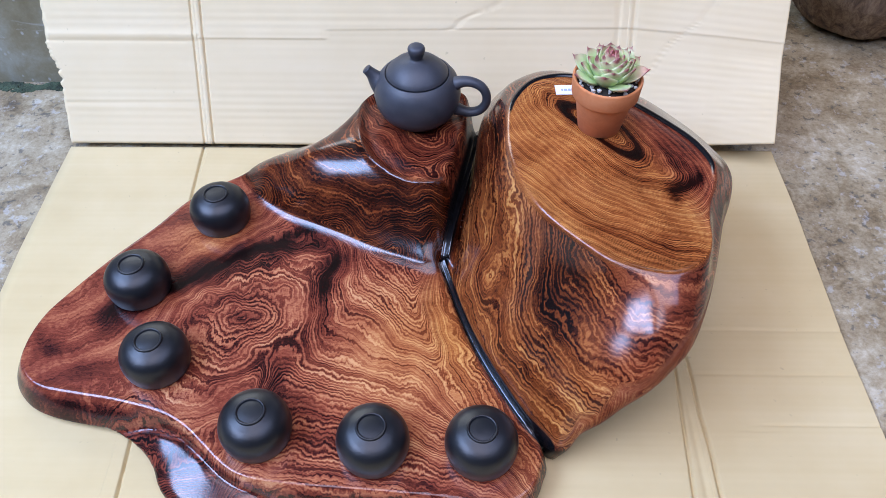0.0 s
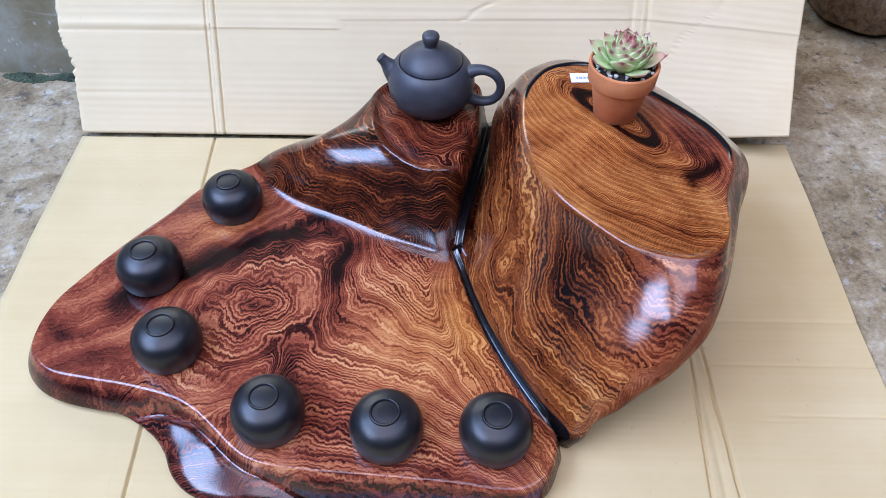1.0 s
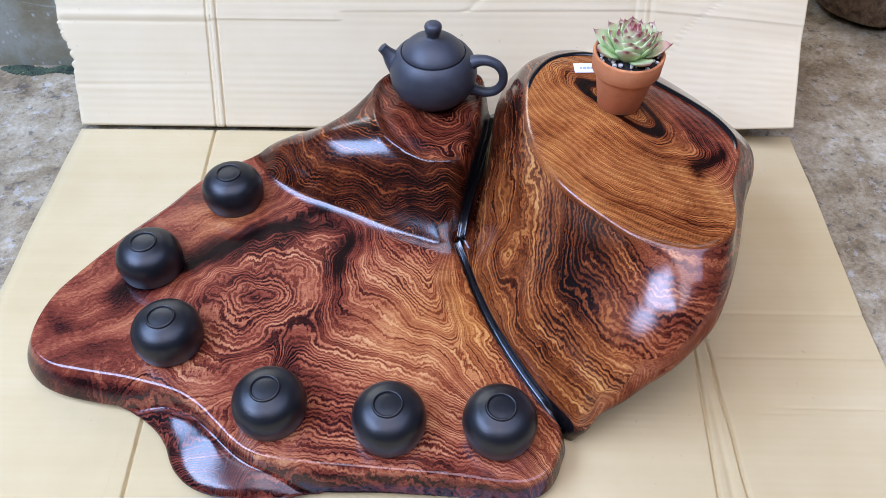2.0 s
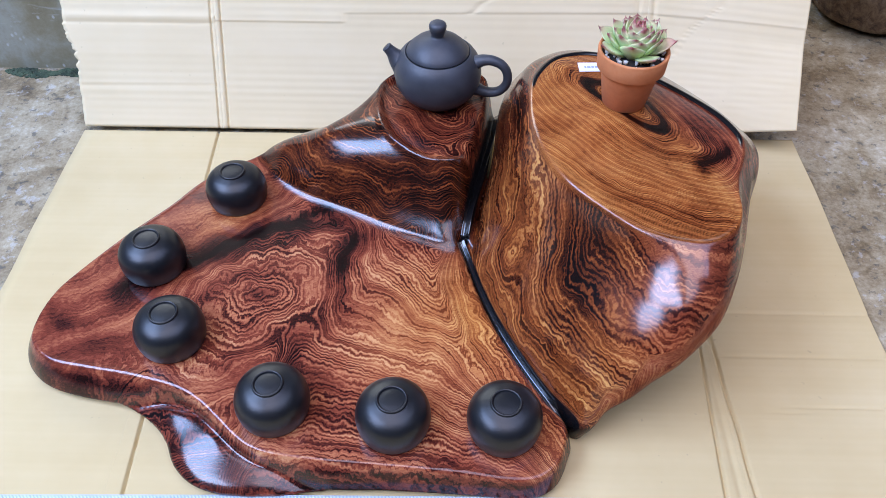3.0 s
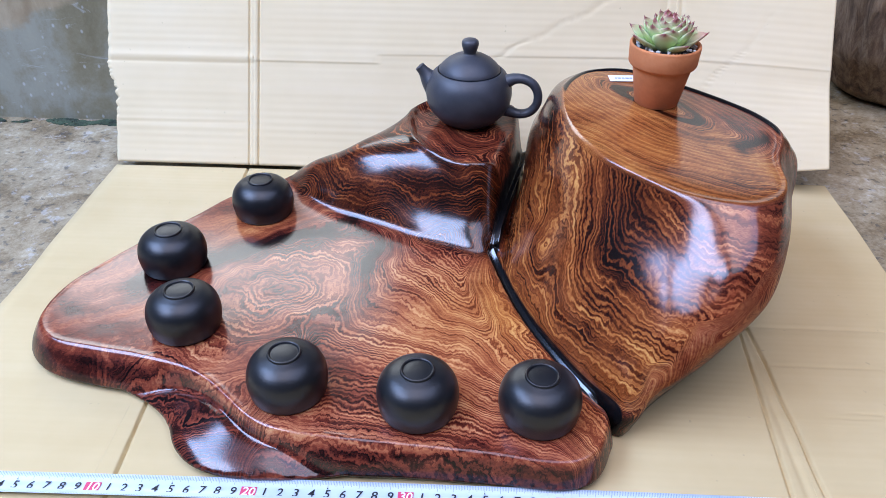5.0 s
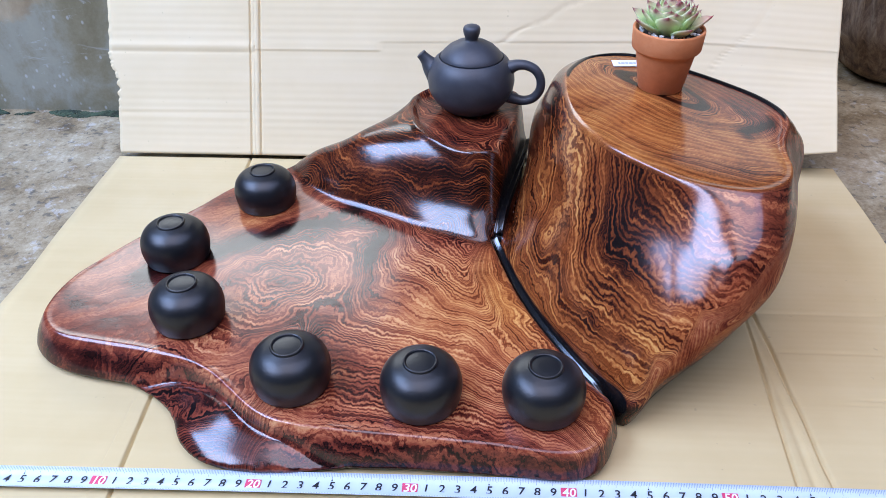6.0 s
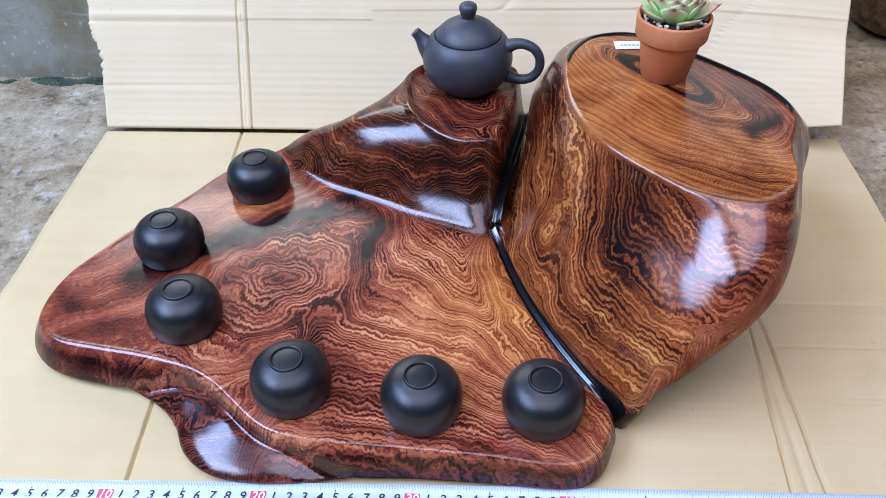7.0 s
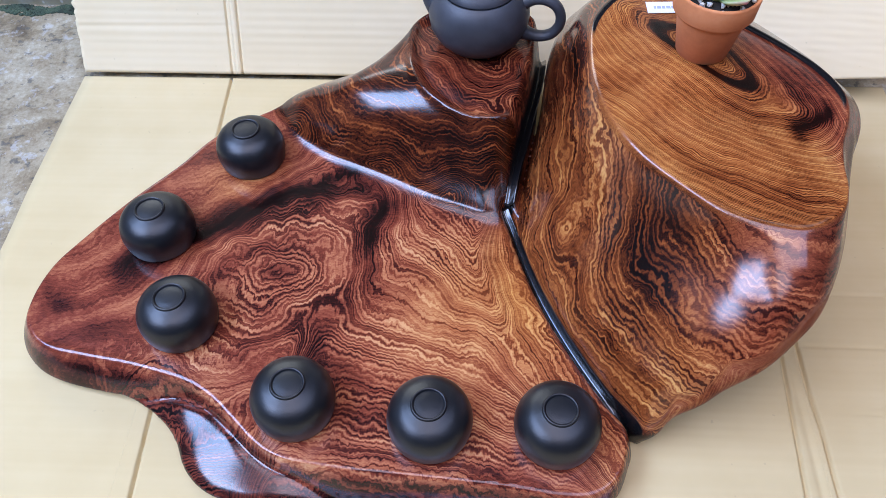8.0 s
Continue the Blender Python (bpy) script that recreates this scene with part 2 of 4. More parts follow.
def leaf_green():
    m, nt, b = material("succulent_leaf")
    along, shade = attribute(nt, "along"), attribute(nt, "shade")
    n1 = noise_out(nt, coords(nt), 120, 3, 0.5)
    f = maths(nt, "ADD", along, maths(nt, "MULTIPLY", maths(nt, "SUBTRACT", n1, 0.5), 0.22))
    green = ramp(nt, f, [(0.0, (0.32, 0.46, 0.18)), (0.68, (0.47, 0.62, 0.30)), (0.88, (0.50, 0.44, 0.25)), (0.97, (0.30, 0.085, 0.075))])
    pink = ramp(nt, f, [(0.0, (0.38, 0.50, 0.22)), (0.45, (0.52, 0.48, 0.28)), (0.8, (0.60, 0.26, 0.21)), (1.0, (0.40, 0.09, 0.09))])
    nt.links.new(mix(nt, shade, green, pink), b.inputs["Base Color"])
    b.inputs["Roughness"].default_value = 0.5
    b.inputs["Subsurface Weight"].default_value = 0.12
    b.inputs["Subsurface Radius"].default_value = (0.002, 0.003, 0.001)
    return m


ROSEWOOD, CLAY, TERRACOTTA = lacquered_rosewood(), dark_clay("dark_clay", 0.45, 0.32), terracotta()
POT_CLAY = dark_clay("teapot_clay", 2.3, 0.42)
CARD_FLOOR = cardboard("cardboard_floor", (0.585, 0.425, 0.218), (0.535, 0.375, 0.182), (0.635, 0.48, 0.265), 1, 0.2)
CARD_PANEL = cardboard("cardboard_panel", (0.72, 0.560, 0.340), (0.665, 0.505, 0.295), (0.76, 0.610, 0.395), 2, 0.28)
CONCRETE = concrete("concrete", [(0.37, (0.100, 0.062, 0.029)), (0.45, (0.230, 0.158, 0.084)), (0.53, (0.36, 0.278, 0.170)), (0.64, (0.56, 0.485, 0.36))])
WALL = damp_wall()
# dark, so the unseen shed barely shows in the lacquer's reflections
DARK_WALL = plain("dark_brickwork", (0.055, 0.044, 0.036), 0.9, 0, 0.4, 9)
DARK_ROOF = plain("dark_boards", (0.018, 0.016, 0.015), 0.9, 0, 0.4, 6)
LACQUER = plain("black_lacquer", (0.006, 0.006, 0.007), 0.16, 0, 0.3, 40)
LACQUER.node_tree.nodes["Principled BSDF"].inputs["Specular IOR Level"].default_value = 1.0
BARK = bark()
LEAF = leaf_green()
SOIL = plain("potting_soil", (0.020, 0.014, 0.010), 0.95, 0, 0.5, 300)
GRIT = plain("perlite", (0.55, 0.52, 0.47), 0.9, 0, 0.25, 300)
PAPER = plain("paper", (0.74, 0.76, 0.80), 0.6, 0, 0.04)
INK = plain("ink", (0.012, 0.013, 0.016), 0.5)
TAPE_WHITE = plain("tape_enamel", (0.46, 0.56, 0.64), 0.28, 0, 0.05, 30)
TAPE_RED = plain("tape_red", (0.72, 0.06, 0.13), 0.35)
TAPE_TICK = plain("tape_tick", (0.10, 0.16, 0.22), 0.4)
FADED_INK = plain("faded_ink", (0.33, 0.38, 0.50), 0.6)
STEEL = plain("steel", (0.55, 0.55, 0.56), 0.35, 1.0)
MOSS = plain("moss", (0.034, 0.056, 0.030), 0.9, 0, 0.7, 90)


# ---- mesh helpers ----
def finish(ob, mesh, mat, smooth):
    mesh.materials.append(mat)
    if smooth:
        mesh.polygons.foreach_set("use_smooth", [True] * len(mesh.polygons))
    return ob


def part(name, bm, mat, parent=None, label="", smooth=True):
    mesh = bpy.data.meshes.new(name)
    bmesh.ops.recalc_face_normals(bm, faces=bm.faces[:])
    bm.to_mesh(mesh)
    bm.free()
    ob = finish(new(name, mesh), mesh, mat, smooth)
    if parent is not None:
        ob.parent = parent
    if label:
        tagged(ob, label)
    return ob


def part_data(name, verts, faces, mat, parent=None, label="", smooth=True):
    mesh = bpy.data.meshes.new(name)
    mesh.from_pydata([tuple(v) for v in verts], [], [tuple(f) for f in faces])
    mesh.validate()
    ob = finish(new(name, mesh), mesh, mat, smooth)
    if parent is not None:
        ob.parent = parent
    if label:
        tagged(ob, label)
    return ob


def thing(name, m, label, category, group="", kind=""):
    ob = new(name)
    ob.empty_display_size = 0.02
    ob.matrix_basis = m
    return tagged(ob, label, category, group, kind)


def box(bm, x0, x1, y0, y1, z0, z1, bevel=0.0):
    r = bmesh.ops.create_cube(bm, size=1.0)
    bmesh.ops.scale(bm, vec=(x1 - x0, y1 - y0, z1 - z0), verts=r["verts"])
    bmesh.ops.translate(bm, vec=((x0 + x1) / 2, (y0 + y1) / 2, (z0 + z1) / 2), verts=r["verts"])
    if bevel:
        edges = list({e for v in r["verts"] for e in v.link_edges})
        bmesh.ops.bevel(bm, geom=edges, offset=bevel, segments=2, affect="EDGES", profile=0.5)


def spline(points, per=10, closed=True):
    """A smooth curve through the points."""
    p = np.array(points, float)
    n, out = len(p), []
    last = n if closed else n - 1
    for i in range(last):
        if closed:
            a, b, c, d = p[(i - 1) % n], p[i], p[(i + 1) % n], p[(i + 2) % n]
        else:
            a, b, c, d = p[max(i - 1, 0)], p[i], p[i + 1], p[min(i + 2, n - 1)]
        for t in np.linspace(0, 1, per, endpoint=False):
            out.append(0.5 * (2 * b + (c - a) * t + (2 * a - 5 * b + 4 * c - d) * t * t + (3 * b - a - 3 * c + d) * t ** 3))
    if not closed:
        out.append(p[-1])
    return np.array(out)


def lathe(bm, profile, turns=48):
    """A turned body from (radius, height) points; a zero radius closes it."""
    rings = []
    for r, z in profile:
        if r < 1e-6:
            rings.append([bm.verts.new((0, 0, z))])
        else:
            rings.append([bm.verts.new((r * math.cos(2 * math.pi * k / turns), r * math.sin(2 * math.pi * k / turns), z)) for k in range(turns)])
    for a, b in zip(rings, rings[1:]):
        for k in range(turns):
            j = (k + 1) % turns
            if len(a) == 1 and len(b) == 1:
                continue
            if len(a) == 1:
                bm.faces.new((a[0], b[k], b[j]))
            elif len(b) == 1:
                bm.faces.new((a[k], b[0], a[j]))
            else:
                bm.faces.new((a[k], b[k], b[j], a[j]))


def tube(bm, path, radii, sides=16, cap=True):
    """A swept tube along 3D points; radii are (across, along-normal) pairs."""
    path = np.array(path, float)
    rings, up = [], Vector((0, 1, 0))
    for i, p in enumerate(path):
        t = Vector(path[min(i + 1, len(path) - 1)] - path[max(i - 1, 0)]).normalized()
        side = t.cross(up).normalized()
        ra, rb = radii[i]
        ring = []
        for k in range(sides):
            a = 2 * math.pi * k / sides
            ring.append(bm.verts.new(Vector(p) + side * (ra * math.cos(a)) + up * (rb * math.sin(a))))
        rings.append(ring)
    for a, b in zip(rings, rings[1:]):
        for k in range(sides):
            bm.faces.new((a[k], a[(k + 1) % sides], b[(k + 1) % sides], b[k]))
    if cap:
        bm.faces.new(rings[0][::-1])
        bm.faces.new(rings[-1])


# ---- the setting ----
def ground_sheet():
    bm = bmesh.new()
    bmesh.ops.create_grid(bm, x_segments=60, y_segments=60, size=40)
    for v in bm.verts:
        v.co.z = -0.006
    ob = part("ground", bm, CONCRETE)
    tagged(ob, "worn grey concrete yard floor with stains and pale scuffs", "floor", kind="structure")


def low_wall():
    bm = bmesh.new()
    box(bm, -4.0, 0.30, 0.772, 0.92, -0.01, 0.208, 0.004)
    ob = part("wall_low", bm, WALL, smooth=False)
    tagged(ob, "low damp cement-rendered wall with paint specks and algae", "wall", kind="structure")
    rng = random.Random(4)
    verts, faces = [], []
    octa = ((1, 0, 0), (0, 1, 0), (-1, 0, 0), (0, -1, 0), (0, 0, 1), (0, 0, -1))
    while len(verts) < 6 * 5200:
        x = rng.uniform(-1.5, -0.34)
        y = 0.772 - abs(rng.gauss(0, 0.018))
        if noise.noise((x * 22, y * 40, 2.0)) < 0.13 + 7 * (0.766 - y):
            continue
        r, at = rng.uniform(0.0006, 0.0024), len(verts)
        verts += [(x + r * 1.5 * a + rng.uniform(-r, r) * 0.4, y + r * b, -0.0058 + 0.45 * r * c) for a, b, c in octa]
        faces += [(at + p, at + q, at + t) for p, q in ((0, 1), (1, 2), (2, 3), (3, 0)) for t in (4,)] + [(at + q, at + p, at + 5) for p, q in ((0, 1), (1, 2), (2, 3), (3, 0))]
    ob = part_data("algae_strip", verts, faces, MOSS)
    tagged(ob, "dark green algae growing along the foot of the wall", "algae", kind="stuff")


def yard_shed():
    """Unseen dark shed round the yard that shapes the light; two roof bays open."""
    for name, x0, x1, y0, y1, what in (("wall_west_unseen", -3.9, -3.7, FRONT, BACK, "beside the yard floor, unseen and added to block light"), ("wall_east_unseen", 1.9, 2.1, FRONT, BACK, "beside the stump, unseen and added to block light"), ("wall_south_unseen", -3.9, 2.1, FRONT - 0.2, FRONT, "across the yard, unseen and added to block light")):
        bm = bmesh.new()
        box(bm, x0, x1, y0, y1, -0.02, ROOF)
        tagged(part(name, bm, DARK_WALL, smooth=False), "old brown brick shed wall " + what, "wall", kind="structure")
    bm = bmesh.new()
    (a0, a1, b0, b1), (c0, c1, d0, d1) = BACK_OPENINGS
    for x0, x1, z0, z1 in ((-3.9, a0, -0.02, ROOF), (a0, a1, -0.02, b0), (a0, a1, b1, ROOF), (a1, c0, -0.02, ROOF), (c0, c1, -0.02, d0), (c0, c1, d1, ROOF), (c1, 2.1, -0.02, ROOF)):
        box(bm, x0, x1, BACK, BACK + 0.2, z0, z1)
    tagged(part("wall_north_unseen", bm, DARK_WALL, smooth=False), "unseen brown brick shed wall with two openings added for light", "wall", kind="structure")
    bm = bmesh.new()
    z0, z1 = ROOF, ROOF + 0.12
    (a0, a1, b0, b1), (c0, c1, d0, d1) = BAYS
    for x0, x1, y0, y1 in ((-3.9, a0, -3.2, BACK), (a0, a1, -3.2, b0), (a0, a1, b1, BACK), (a1, c0, -3.2, BACK), (c0, c1, -3.2, d0), (c0, c1, d1, BACK), (c1, 2.1, -3.2, BACK)):
        box(bm, x0, x1, y0, y1, z0, z1)
    tagged(part("ceiling_unseen", bm, DARK_ROOF, smooth=False), "unseen dark shed roof with two open bays, added to shape the light", "roof", kind="structure")


ground_sheet()
low_wall()
yard_shed()


# ---- cardboard ----
FOLD_L, FOLD_R = -0.236, 0.215


def crease(d, w, depth):
    return -depth * math.exp(-(d / w) ** 2)


def sheet_mesh(name, mat, xs, ys, top, thick, parent=None, label=""):
    """A thick sheet over a grid; top(u, v) gives the upper surface and its normal."""
    up, low = [], []
    for v in ys:
        for u in xs:
            p, n = top(u, v)
            up.append(p)
            low.append(p - n * thick)
    nx, ny = len(xs), len(ys)
    faces = []
    off = nx * ny
    for j in range(ny - 1):
        for i in range(nx - 1):
            a = j * nx + i
            faces.append((a, a + 1, a + nx + 1, a + nx))
            faces.append((off + a, off + a + nx, off + a + nx + 1, off + a + 1))
    ring = [i for i in range(nx)] + [j * nx + nx - 1 for j in range(1, ny)] + [(ny - 1) * nx + i for i in range(nx - 2, -1, -1)] + [j * nx for j in range(ny - 2, 0, -1)]
    for a, b in zip(ring, ring[1:] + ring[:1]):
        faces.append((a, off + a, off + b, b))
    return part_data(name, up + low, faces, mat, parent, label)


def fine_steps(lo, hi, step, marks, near=0.012, small=0.0015):
    out, x = [], lo
    while x < hi:
        out.append(x)
        x += small if any(abs(x - m) < near for m in marks) else step
    return out + [hi]


def lip(d, depth):
    """A fold whose upper side stands proud and sinks back."""
    return depth * smoothly(d / 0.0016 + 0.5) * math.exp(-max(0.0, d) / 0.018)


def smoothly(t):
    t = min(1.0, max(0.0, t))
    return t * t * (3 - 2 * t)


def cardboard_base():
    holder = thing("cardboard_sheet", pose(0, 0, 0), "flattened brown cardboard box laid on the concrete floor", "cardboard")

    def top(u, v):
        z = 0.0012 * noise.noise((u * 4, v * 4, 3.1))
        z += crease(u - (-0.2411 - 0.0467 * (v - 0.646)), 0.0010, 0.0036)
        z += crease(u - (0.2375 - 0.03 * (v - 0.38)) - 0.0006 * math.sin(v * 90), 0.0012, 0.0036)
        z += crease(u - (0.2235 + 0.055 * (v - 0.32)), 0.0012, 0.0033) + crease(u - 0.2305 - 0.01 * (v - 0.3), 0.0025, 0.0010)
        if u > 0.24:
            z += crease(v - 0.366, 0.0016, 0.0006) + crease(v - 0.318 - 0.02 * smoothly((0.30 - u) / 0.04) * -1.0, 0.0012, 0.0011) + crease(v - 0.272, 0.0016, 0.0007)
        z += crease(v - 0.412, 0.002, 0.0010) * (1 if u > 0.2 else 0)
        edge = 0.002 * noise.noise((v * 14, 1.7, u)) if abs(u) > 0.37 else 0
        return Vector((u + edge, v, z - 0.0006)), Vector((0, 0, 1))

    xs = fine_steps(-0.389, 0.383, 0.012, (FOLD_L, FOLD_L + 0.018, 0.237, 0.224), 0.013, 0.0006)
    ys = fine_steps(-0.35, 0.650, 0.012, (0.412, 0.366, 0.318, 0.305, 0.272), 0.008, 0.0010)
    for lo, hi in ((-1, FOLD_L), (FOLD_L, FOLD_R + 0.02), (FOLD_R + 0.02, 1)):
        some = sorted({x for x in xs if lo < x < hi} | {max(lo, xs[0]), min(hi, xs[-1])})
        sheet_mesh("flap", CARD_FLOOR, some, ys, top, 0.0045, holder)


LEAN = 0.547


def cardboard_back():
    holder = thing("cardboard_backdrop", pose(0, 0, 0), "upright brown cardboard flap leaning back against the low wall", "cardboard")
    up = Vector((0, LEAN, 1)).normalized()
    out = Vector((0, -1, LEAN)).normalized()

    def top(u, v):
        """u across, v height."""
        p = Vector((u, 0.652, 0)) + up * v * 1.14
        if u > FOLD_R:
            p.y -= 0.175 * (u - FOLD_R)
            p.z += 0.032 * (u - FOLD_R) / 0.168 * max(0.0, 1 - v / 0.1)
        d = 0.0012 * noise.noise((u * 5, v * 5, 8.3)) + 0.0004 * noise.noise((u * 26, v * 40, 1.3)) + 0.00005 * math.sin(v * 900)
        d += crease(u - FOLD_L + 0.0045, 0.0009, 0.0022) + crease(u - FOLD_L - 0.0060, 0.0009, 0.0022) + crease(u - FOLD_L - 0.0005, 0.0007, 0.0010)
        d += 0.0008 * math.exp(-((u - FOLD_L - 0.001) / 0.0035) ** 2)
        d += crease(u - FOLD_R + 0.010, 0.0025, 0.0014) + crease(u - FOLD_R - 0.006, 0.0025, 0.0016)
        if u < FOLD_L:
            d += 0.0011 * math.exp(-((v - 0.104) / 0.0030) ** 2) + crease(v - 0.0985, 0.0016, 0.0005)
            d += crease(v - 0.045 - 0.01 * u, 0.0018, 0.0004)
        elif u < -0.10:
            d += lip(v - 0.101, 0.0010)
        else:
            d += lip(v - 0.109 - 0.01 * (u + 0.1), 0.0007)
        if u > FOLD_R:
            d += crease((u - 0.22) - (v - 0.055) * 0.9 - 0.003 * math.sin(v * 110), 0.0012, 0.0012)
        if 0.0 < u < 0.2 and v > 0.11:
            d += crease((u - 0.06) - (v - 0.125) * 2.2 - 0.004 * math.sin(v * 300), 0.0030, 0.0011)
        edge = -0.014 * max(0.0, (u - 0.30) / 0.083)
        if u < -0.36:
            w = min(1.0, (-0.36 - u) / 0.03)
            edge = -0.004 * w + w * (0.004 * noise.noise((v * 60, 2.2, 0)) + 0.0050 * noise.noise((v * 150, 5.1, 0)) + 0.0016 * noise.noise((v * 520, 3.3, 0))) * (1 if 0.045 < v < 0.098 else 0.2)
            edge -= w * (0.010 if v > 0.098 else 0.009 * smoothly((v - 0.062) / 0.030))
        return p + out * d + Vector((edge, 0, 0)), out

    xs = fine_steps(-0.385, 0.383, 0.0032, (FOLD_L, FOLD_R), 0.012, 0.0006)
    ys = fine_steps(0.002, 0.285, 0.0026, (0.10, 0.035, 0.085, 0.07, 0.055, 0.112), 0.012, 0.0008)
    for lo, hi in ((-1, FOLD_L), (FOLD_L, FOLD_R), (FOLD_R, 1)):
        some = sorted({x for x in xs if lo < x < hi} | {max(lo, xs[0]), min(hi, xs[-1])})
        sheet_mesh("flap", CARD_PANEL, some, ys, top, 0.0035, holder)


cardboard_base()
cardboard_back()


# ---- the carved tray ----
STEP = 0.0014
X0, X1, Y0, Y1, Z0, Z1 = -0.350, 0.300, 0.214, 0.664, -0.008, 0.168
gx, gy, gz = np.arange(X0, X1, STEP), np.arange(Y0, Y1, STEP), np.arange(Z0, Z1, STEP)
GX, GY = np.meshgrid(gx, gy, indexing="ij")


def inside_distance(points, closed=True, per=8):
    """Distance of every grid place to a smooth curve, positive inside a closed one."""
    c = spline(points, per, closed)
    nxt = np.roll(c, -1, 0) if closed else c[1:]
    best = np.full(GX.shape, 1e9)
    odd = np.zeros(GX.shape, bool)
    for a, b in zip(c, nxt):
        ex, ey = b - a
        t = np.clip(((GX - a[0]) * ex + (GY - a[1]) * ey) / (ex * ex + ey * ey + 1e-12), 0, 1)
        best = np.minimum(best, (GX - a[0] - t * ex) ** 2 + (GY - a[1] - t * ey) ** 2)
        if closed and abs(ey) > 1e-12:
            odd ^= ((a[1] > GY) != (b[1] > GY)) & (GX < a[0] + (GY - a[1]) * ex / ey)
    d = np.sqrt(best)
    return np.where(odd, d, -d) if closed else d


def dome(u, p=2.2):
    u = np.clip(u, 0, 1)
    return (1 - (1 - u) ** p) ** (1 / p)


def blurred(a, cells):
    cells = cells * 0.0017 / STEP
    r = max(1, int(3 * cells))
    k = np.exp(-0.5 * (np.arange(-r, r + 1) / cells) ** 2)
    k /= k.sum()
    for axis in (0, 1):
        pad = [(0, 0), (0, 0)]
        pad[axis] = (r, r)
        b = np.pad(a, pad, mode="edge")
        a = sum(w * np.take(b, range(i, i + a.shape[axis]), axis) for i, w in enumerate(k))
    return a


def rising(z, levels):
    """Weights of the outlines round the height z, for a smooth loft."""
    n = len(levels)
    i = min(max(int(np.searchsorted(levels, z)) - 1, 0), n - 2)
    a, b = levels[i], levels[i + 1]
    t, w = (z - a) / (b - a), np.zeros(n)
    w[i] += 2 * t ** 3 - 3 * t * t + 1
    w[i + 1] += 3 * t * t - 2 * t ** 3
    for k, f in ((i, t ** 3 - 2 * t * t + t), (i + 1, t ** 3 - t * t)):
        lo, hi = max(k - 1, 0), min(k + 1, n - 1)
        w[hi] += f * (b - a) / (levels[hi] - levels[lo])
        w[lo] -= f * (b - a) / (levels[hi] - levels[lo])
    return w


def terrain(contours):
    """Height of a smooth hill through nested closed curves, each at its own level."""
    levels, ds = [z for z, _ in contours], [inside_distance(c) for _, c in contours]
    h, step = levels[0] + 3.0 * np.minimum(ds[0], 0), 0.0006
    below = ds[0]
    for z in np.arange(levels[0] + step, levels[-1], step):
        here = sum(w * d for w, d in zip(rising(z, levels), ds) if w)
        part_way = np.clip(below / np.maximum(below - here, 1e-6), 0, 1)
        h = np.where(below > 0, z - step + step * part_way, h)
        below = here
    return np.where(below > 0, levels[-1], h), ds


def higher(a, b, k):
    return 0.5 * (a + b + np.sqrt((a - b) ** 2 + k * k)) - 0.5 * k * np.exp(-np.abs(a - b) / k) * 0.5


BACK_EDGE = [(-0.030, 0.560), (-0.110, 0.595), (-0.179, 0.578), (-0.227, 0.547), (-0.254, 0.509), (-0.286, 0.470), (-0.317, 0.423), (-0.329, 0.399), (-0.334, 0.371)]
PLATE = [(-0.332, 0.346), (-0.315, 0.326), (-0.293, 0.315), (-0.262, 0.308), (-0.232, 0.304), (-0.202, 0.3025), (-0.181, 0.2920), (-0.163, 0.2765), (-0.147, 0.2630), (-0.130, 0.2530),
         (-0.108, 0.2450), (-0.076, 0.2375), (-0.032, 0.2375), (0.0, 0.2365), (0.034, 0.2350), (0.070, 0.2330), (0.092, 0.2410), (0.104, 0.262), (0.108, 0.288), (0.090, 0.36), (0.06, 0.46)] + BACK_EDGE
RIM = [(-0.320, 0.350), (-0.302, 0.3325), (-0.270, 0.3255), (-0.234, 0.3195), (-0.198, 0.3095), (-0.176, 0.2980), (-0.157, 0.2820), (-0.142, 0.2685), (-0.128, 0.2595),
       (-0.110, 0.2545), (-0.085, 0.2515), (-0.050, 0.2490), (-0.010, 0.2460), (0.025, 0.2430), (0.056, 0.2385), (0.077, 0.2395), (0.092, 0.2490), (0.099, 0.264), (0.101, 0.288), (0.084, 0.36), (0.055, 0.45),
       (-0.030, 0.552), (-0.108, 0.586), (-0.174, 0.570), (-0.220, 0.540), (-0.247, 0.503), (-0.278, 0.464), (-0.308, 0.419), (-0.319, 0.397), (-0.3235, 0.372)]
FOOT_OUT = [(-0.262, 0.3140), (-0.238, 0.3020), (-0.215, 0.2885), (-0.200, 0.2735), (-0.191, 0.2570), (-0.181, 0.2455), (-0.166, 0.2365), (-0.145, 0.2315), (-0.116, 0.2310), (-0.090, 0.2340), (-0.070, 0.2385)]
FOOT_IN = [(-0.085, 0.2500), (-0.112, 0.2570), (-0.135, 0.2655), (-0.150, 0.2775), (-0.166, 0.2920), (-0.187, 0.3030), (-0.215, 0.3090), (-0.245, 0.3150)]
FOOT = FOOT_OUT + FOOT_IN
MOUND_TOE = [(-0.176, 0.572), (-0.164, 0.551), (-0.150, 0.533), (-0.122, 0.514), (-0.092, 0.500), (-0.063, 0.485), (-0.035, 0.469), (-0.008, 0.4585), (0.013, 0.450), (0.026, 0.455),
             (0.034, 0.479), (0.046, 0.530), (0.055, 0.600), (0.055, 0.638), (0.010, 0.648), (-0.045, 0.645), (-0.085, 0.626), (-0.120, 0.610), (-0.155, 0.592)]
